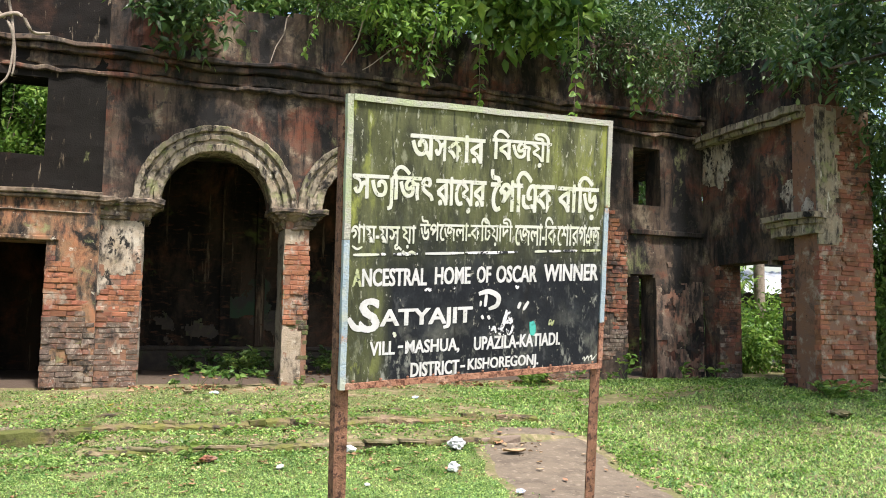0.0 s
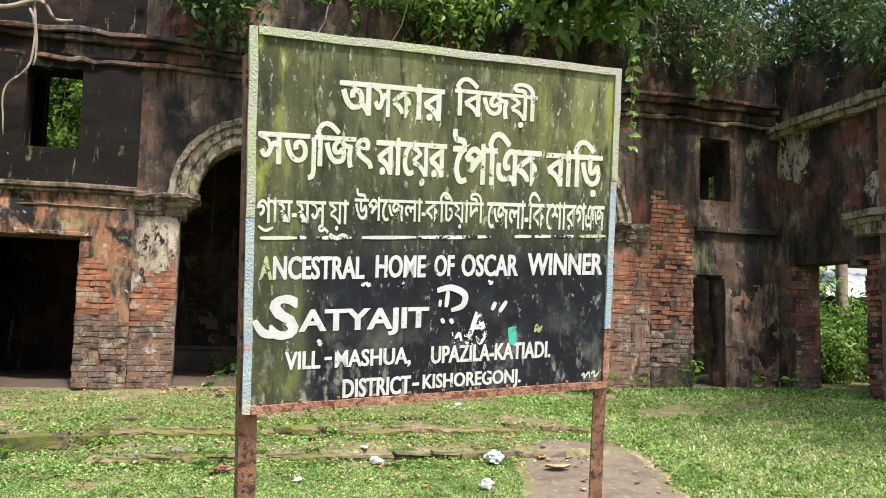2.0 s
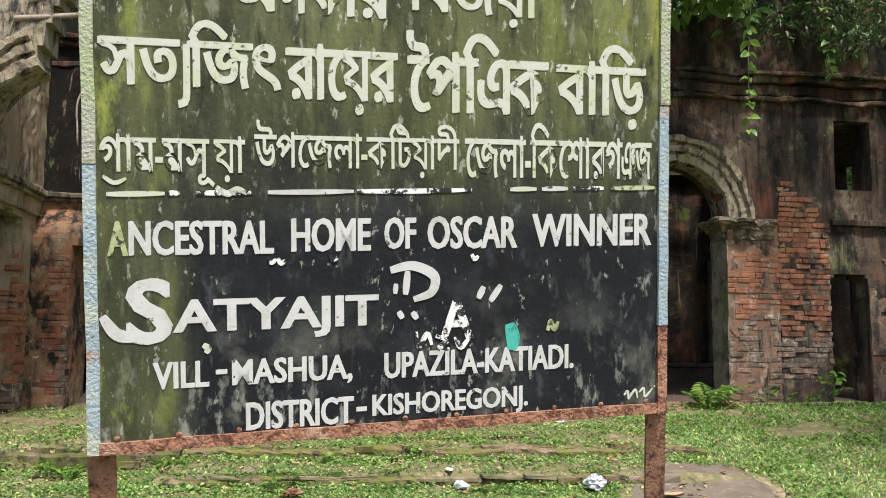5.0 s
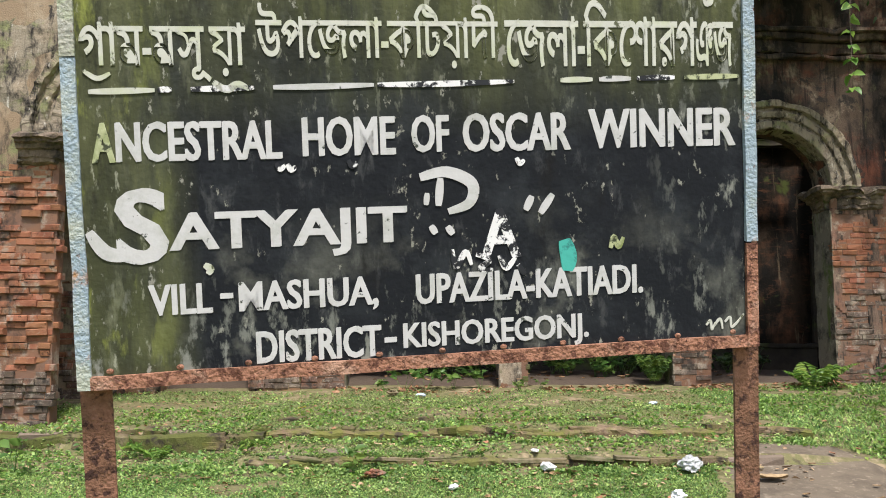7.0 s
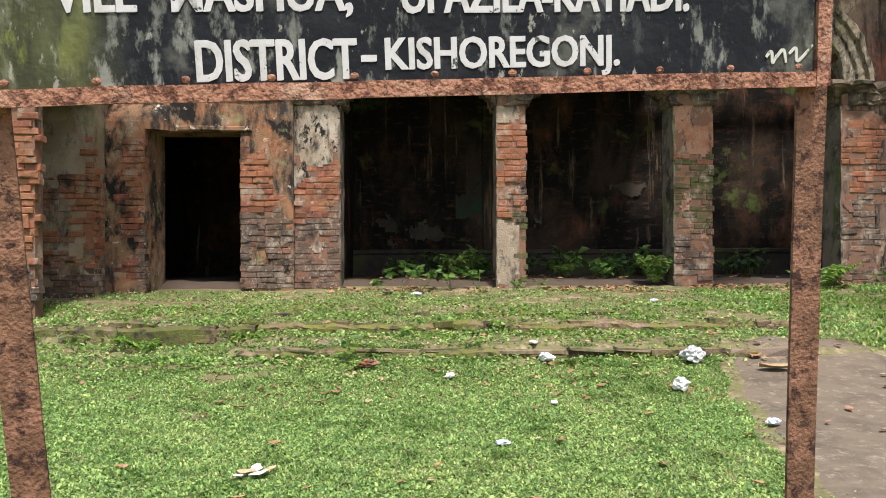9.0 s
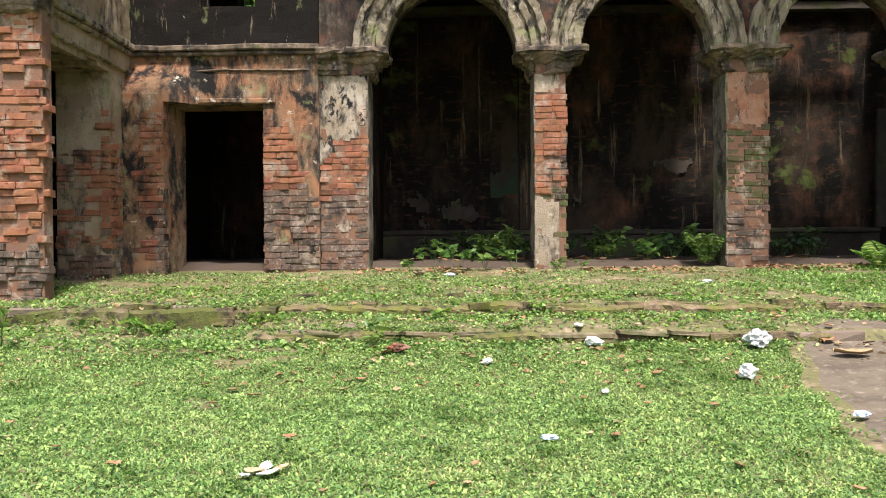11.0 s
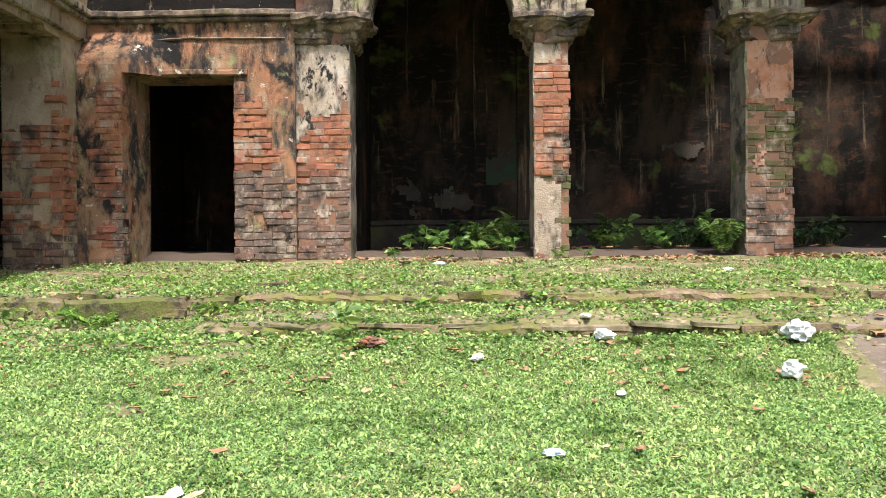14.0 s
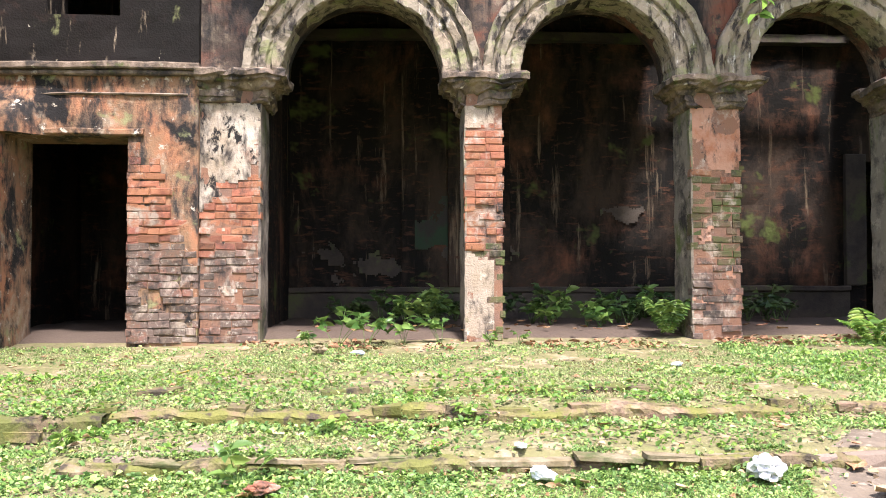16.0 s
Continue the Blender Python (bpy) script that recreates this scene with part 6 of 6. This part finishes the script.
thing("weeds", weeds(1100, -3.4, 4.6, -3.9, -0.3, 0.030, 41, m_grass), "small round-leaved weeds over steps and terrace", "weeds", kind="stuff")
for i, (y0, y1) in enumerate(((-3.68, -3.48), (-3.02, -2.78))):
    thing("weeds", weeds(170, -3.2, 4.2, y0, y1, 0.040, 45 + i, m_grass), "small weeds overgrowing the step edge", "weeds", kind="stuff")
thing("weeds", weeds(450, -3.2, 4.4, -3.75, -1.6, 0.042, 42, m_leaf_light), "green weeds sprouting along the steps", "weeds", kind="stuff")
thing("weeds", weeds(2600, -3.4, 3.6, -8.0, -3.6, 0.024, 43, m_grass, 9), "small broad leaves in the lawn", "weeds", kind="stuff")
thing("weeds", weeds(700, 4.6, 10.0, -5.5, -0.3, 0.045, 44, m_leaf_light), "round-leaved weeds in the shaded lawn", "weeds", kind="stuff")

# ---- litter and fallen leaves ----
def crumple(name, at, size, mat, label, category, seed, flat=0.5):
    bm = bmesh.new()
    bmesh.ops.create_icosphere(bm, subdivisions=3, radius=1.0)
    for v in bm.verts:
        k = 1 + 0.5 * noise.noise(v.co * 1.7 + Vector((seed, 0, 0))) + 0.30 * (0.3 - 2 * abs(noise.noise(v.co * 3.2 + Vector((0, seed, 0)))))
        v.co = Vector((v.co.x * size[0], v.co.y * size[1], v.co.z * size[2])) * k
    lo = min(v.co.z for v in bm.verts)
    me = bpy.data.meshes.new(name)
    for v in bm.verts:
        v.co.z -= lo
    bm.to_mesh(me)
    bm.free()
    me.materials.append(mat)
    x, y = at
    return thing(name, me, label, category, m=pose(x, y, ground_z(x, y) + 0.012, 0, 0, seed * 57))


crumple("plastic_bag", (3.20, -3.68), (0.12, 0.08, 0.06), m_bag, "crumpled clear plastic bag on the path's edge", "bag", 1)
crumple("paper_scrap", (2.02, -3.66), (0.085, 0.05, 0.035), m_paper, "crumpled white paper scrap by the steps", "litter", 2)
crumple("foam_cup", (2.88, -4.42), (0.060, 0.05, 0.045), m_paper, "white foam litter on the grass", "litter", 3)
crumple("paper_scrap", (1.24, -4.13), (0.04, 0.03, 0.02), m_paper, "small white scrap on the lawn", "litter", 4)
crumple("paper_scrap", (1.93, -4.70), (0.030, 0.022, 0.012), m_paper, "small white scrap on the lawn", "litter", 5)
crumple("wrapper", (1.50, -5.62), (0.045, 0.026, 0.014), m_blue, "pale blue wrapper on the lawn", "litter", 6)
crumple("wrapper", (3.18, -5.28), (0.05, 0.035, 0.018), m_blue, "pale blue wrapper beside the path", "litter", 7)
crumple("wrapper", (1.95, -3.42), (0.06, 0.03, 0.012), m_paper, "flattened white wrapper on the step", "litter", 8)
crumple("wrapper", (0.95, -0.75), (0.06, 0.04, 0.02), m_blue, "pale blue wrapper near the arcade", "litter", 9)
crumple("wrapper", (3.5, -1.4), (0.05, 0.03, 0.02), m_blue, "pale wrapper on the terrace", "litter", 10)
crumple("stone", (8.3, -3.9), (0.16, 0.10, 0.05), m_edge, "pale stone lying in the grass", "stone", 11)
crumple("stone", (0.62, -0.72), (0.07, 0.05, 0.035), m_edge, "pale stone lying before the arcade", "stone", 12)
crumple("brick_rubble", (0.62, -3.78), (0.075, 0.06, 0.03), m_brick, "broken red brick lump by the step", "rubble", 13)


def leaf_litter(at, size, mat, label, seed):
    """One curled fallen leaf."""
    r = random.Random(seed)
    v, f = [], []
    n = 7
    for i in range(n + 1):
        t = i / n
        w = size * 0.30 * math.sin(math.pi * min(0.98, max(0.03, t))) ** 0.8
        for k in (-1, 0, 1):
            v.append((size * (t - 0.5), w * k * r.uniform(0.8, 1.15), size * (0.10 * abs(k) + 0.16 * (t - 0.5) ** 2 + r.uniform(0, 0.03))))
    for i in range(n):
        for k in (0, 1):
            a = i * 3 + k
            f.append((a, a + 1, a + 4, a + 3))
    x, y = at
    m = pose(x, y, ground_z(x, y) + 0.022, r.uniform(-12, 12), r.uniform(-12, 12), r.uniform(0, 360))
    return thing("fallen_leaf", mesh_from("fallen_leaf", v, f, mat, smooth=True), label, "leaf", "fallen leaves", m=m)


r = random.Random(3)
for i in range(210):
    x, y = r.uniform(-3.0, 5.5), -3.3 - 4.4 * r.random() ** 1.2
    if i % 3 == 0:
        y = r.uniform(-3.2, -0.4)
    mat, lab = r.choice(((m_leaf_dry, "curled brown fallen leaf on the grass"), (m_leaf_pale, "dry tan fallen leaf on the grass"), (m_leaf_dry, "curled brown fallen leaf on the grass")))
    leaf_litter((x, y), r.uniform(0.04, 0.085), mat, lab, 400 + i)
for i, (x, y, s, m, lab) in enumerate(((0.24, -6.2, 0.10, m_paper, "bleached crumpled leaf on the lawn"), (0.17, -6.16, 0.11, m_leaf_pale, "bleached crumpled leaf on the lawn"), (0.21, -6.12, 0.10, m_paper, "bleached crumpled leaf on the lawn"), (0.28, -6.14, 0.09, m_leaf_pale, "bleached crumpled leaf on the lawn"), (0.14, -6.21, 0.08, m_paper, "bleached crumpled leaf on the lawn"), (0.55, -3.82, 0.16, m_leaf_dry, "big red-brown leaf by the step"),
                                       (1.5, -2.95, 0.14, m_leaf_dry, "orange-brown leaf on the step"), (3.75, -3.55, 0.17, m_leaf_dry, "curled brown leaf by the path"), (3.75, -3.95, 0.26, m_leaf_pale, "broad pale dry leaf on the path"),
                                       (2.2, -3.72, 0.13, m_leaf_pale, "tan dry leaf by the steps"), (-0.3, -1.6, 0.09, m_leaf_yellow, "bright yellow fallen leaf on the terrace"), (-2.45, -4.3, 0.14, m_leaf_yellow, "bright yellow leaf by the terrace"), (-1.8, -1.9, 0.08, m_leaf_pale, "pale dry leaf on the terrace"))):
    leaf_litter((x, y), s, m, lab, 600 + i)
for i in range(60):
    x, y = r.uniform(0.2, 6.0), r.uniform(-0.1, 1.6)
    ob = leaf_litter((x, y), r.uniform(0.07, 0.13), m_leaf_dry, "dead brown leaf on the arcade floor", 700 + i)
    ob.location.z = 0.052



def strewn(n, x0, x1, y0, y1, size, seed, mat, low=None):
    """Dead leaves strewn over a strip of ground in one mesh."""
    g = np.random.default_rng(seed)
    x, y = g.uniform(x0, x1, n), g.uniform(y0, y1, n)
    keep = [i for i in range(n) if noise.noise(Vector((x[i] * 1.6, y[i] * 2.4, seed))) > -0.1]
    at = [(x[i], y[i], (ground_z(x[i], y[i]) if low is None else low) + 0.012 + g.uniform(0, 0.015)) for i in keep]
    a = g.uniform(0, 6.28, len(at))
    return leaf_mesh("dead_leaves", at, np.stack((np.cos(a), np.sin(a), 0.12 + 0 * a), 1), size * g.uniform(0.5, 1.3, len(at)), mat, width=0.5, spread=0.12, droop=0.05, g=g)


thing("dead_leaves", strewn(650, -0.1, 6.3, -0.55, -0.02, 0.075, 71, m_leaf_dry), "brown dead leaves strewn before the arcade", "leaves", kind="stuff")
thing("dead_leaves", strewn(500, -2.9, 4.5, -2.9, -0.5, 0.045, 72, m_leaf_dry), "brown leaf scraps over the terrace", "leaves", kind="stuff")
thing("dead_leaves", strewn(420, -2.9, 4.2, -4.1, -2.7, 0.05, 73, m_leaf_pale), "tan leaf scraps along the steps", "leaves", kind="stuff")
thing("dead_leaves", strewn(420, -2.9, 3.2, -4.6, -3.5, 0.05, 74, m_leaf_dry), "brown leaf scraps below the steps", "leaves", kind="stuff")

# ---- shed and metal roof beyond the far wing ----
shed = empty("shed", pose(15.4, 1.6, 0.0), "dark low shed with painted planks beyond the ruin", "shed")
part("wall", box_bm(-0.2, 3.0, 0.0, 0.12, -0.6, 2.45), m_shed, shed)
part("wall", box_bm(-0.2, -0.08, 0.12, 3.0, -0.6, 2.45), m_shed, shed)
for i in range(5):
    part("plank", box_bm(0.45 + 0.5 * i, 0.85 + 0.5 * i, -0.03, -0.002, -0.5, 2.3, 0.006), m_shed_blue, shed, "blue-grey painted plank")
part("roof", box_bm(-0.6, 3.4, -0.6, 3.2, 2.46, 2.56, 0.01), m_shed, shed, "thin dark roof sheet")
hut = empty("metal_roof_hut", pose(15.0, 6.5, 0.0), "far hut under a pale corrugated metal roof", "hut")
bm = bmesh.new()
rows = []
for i in range(81):
    x = -3.0 + 6.0 * i / 80
    rows.append([bm.verts.new((x, -0.6, 1.85 + 0.025 * math.cos(i * 1.57))), bm.verts.new((x, 1.2, 2.6 + 0.025 * math.cos(i * 1.57)))])
for a, b in zip(rows, rows[1:]):
    bm.faces.new((a[0], b[0], b[1], a[1]))
part("roof", bm, m_sheet, hut, "pale corrugated sheet roof")
part("wall", box_bm(-2.8, 2.8, -0.2, 1.0, 0.0, 2.0), m_shed, hut)
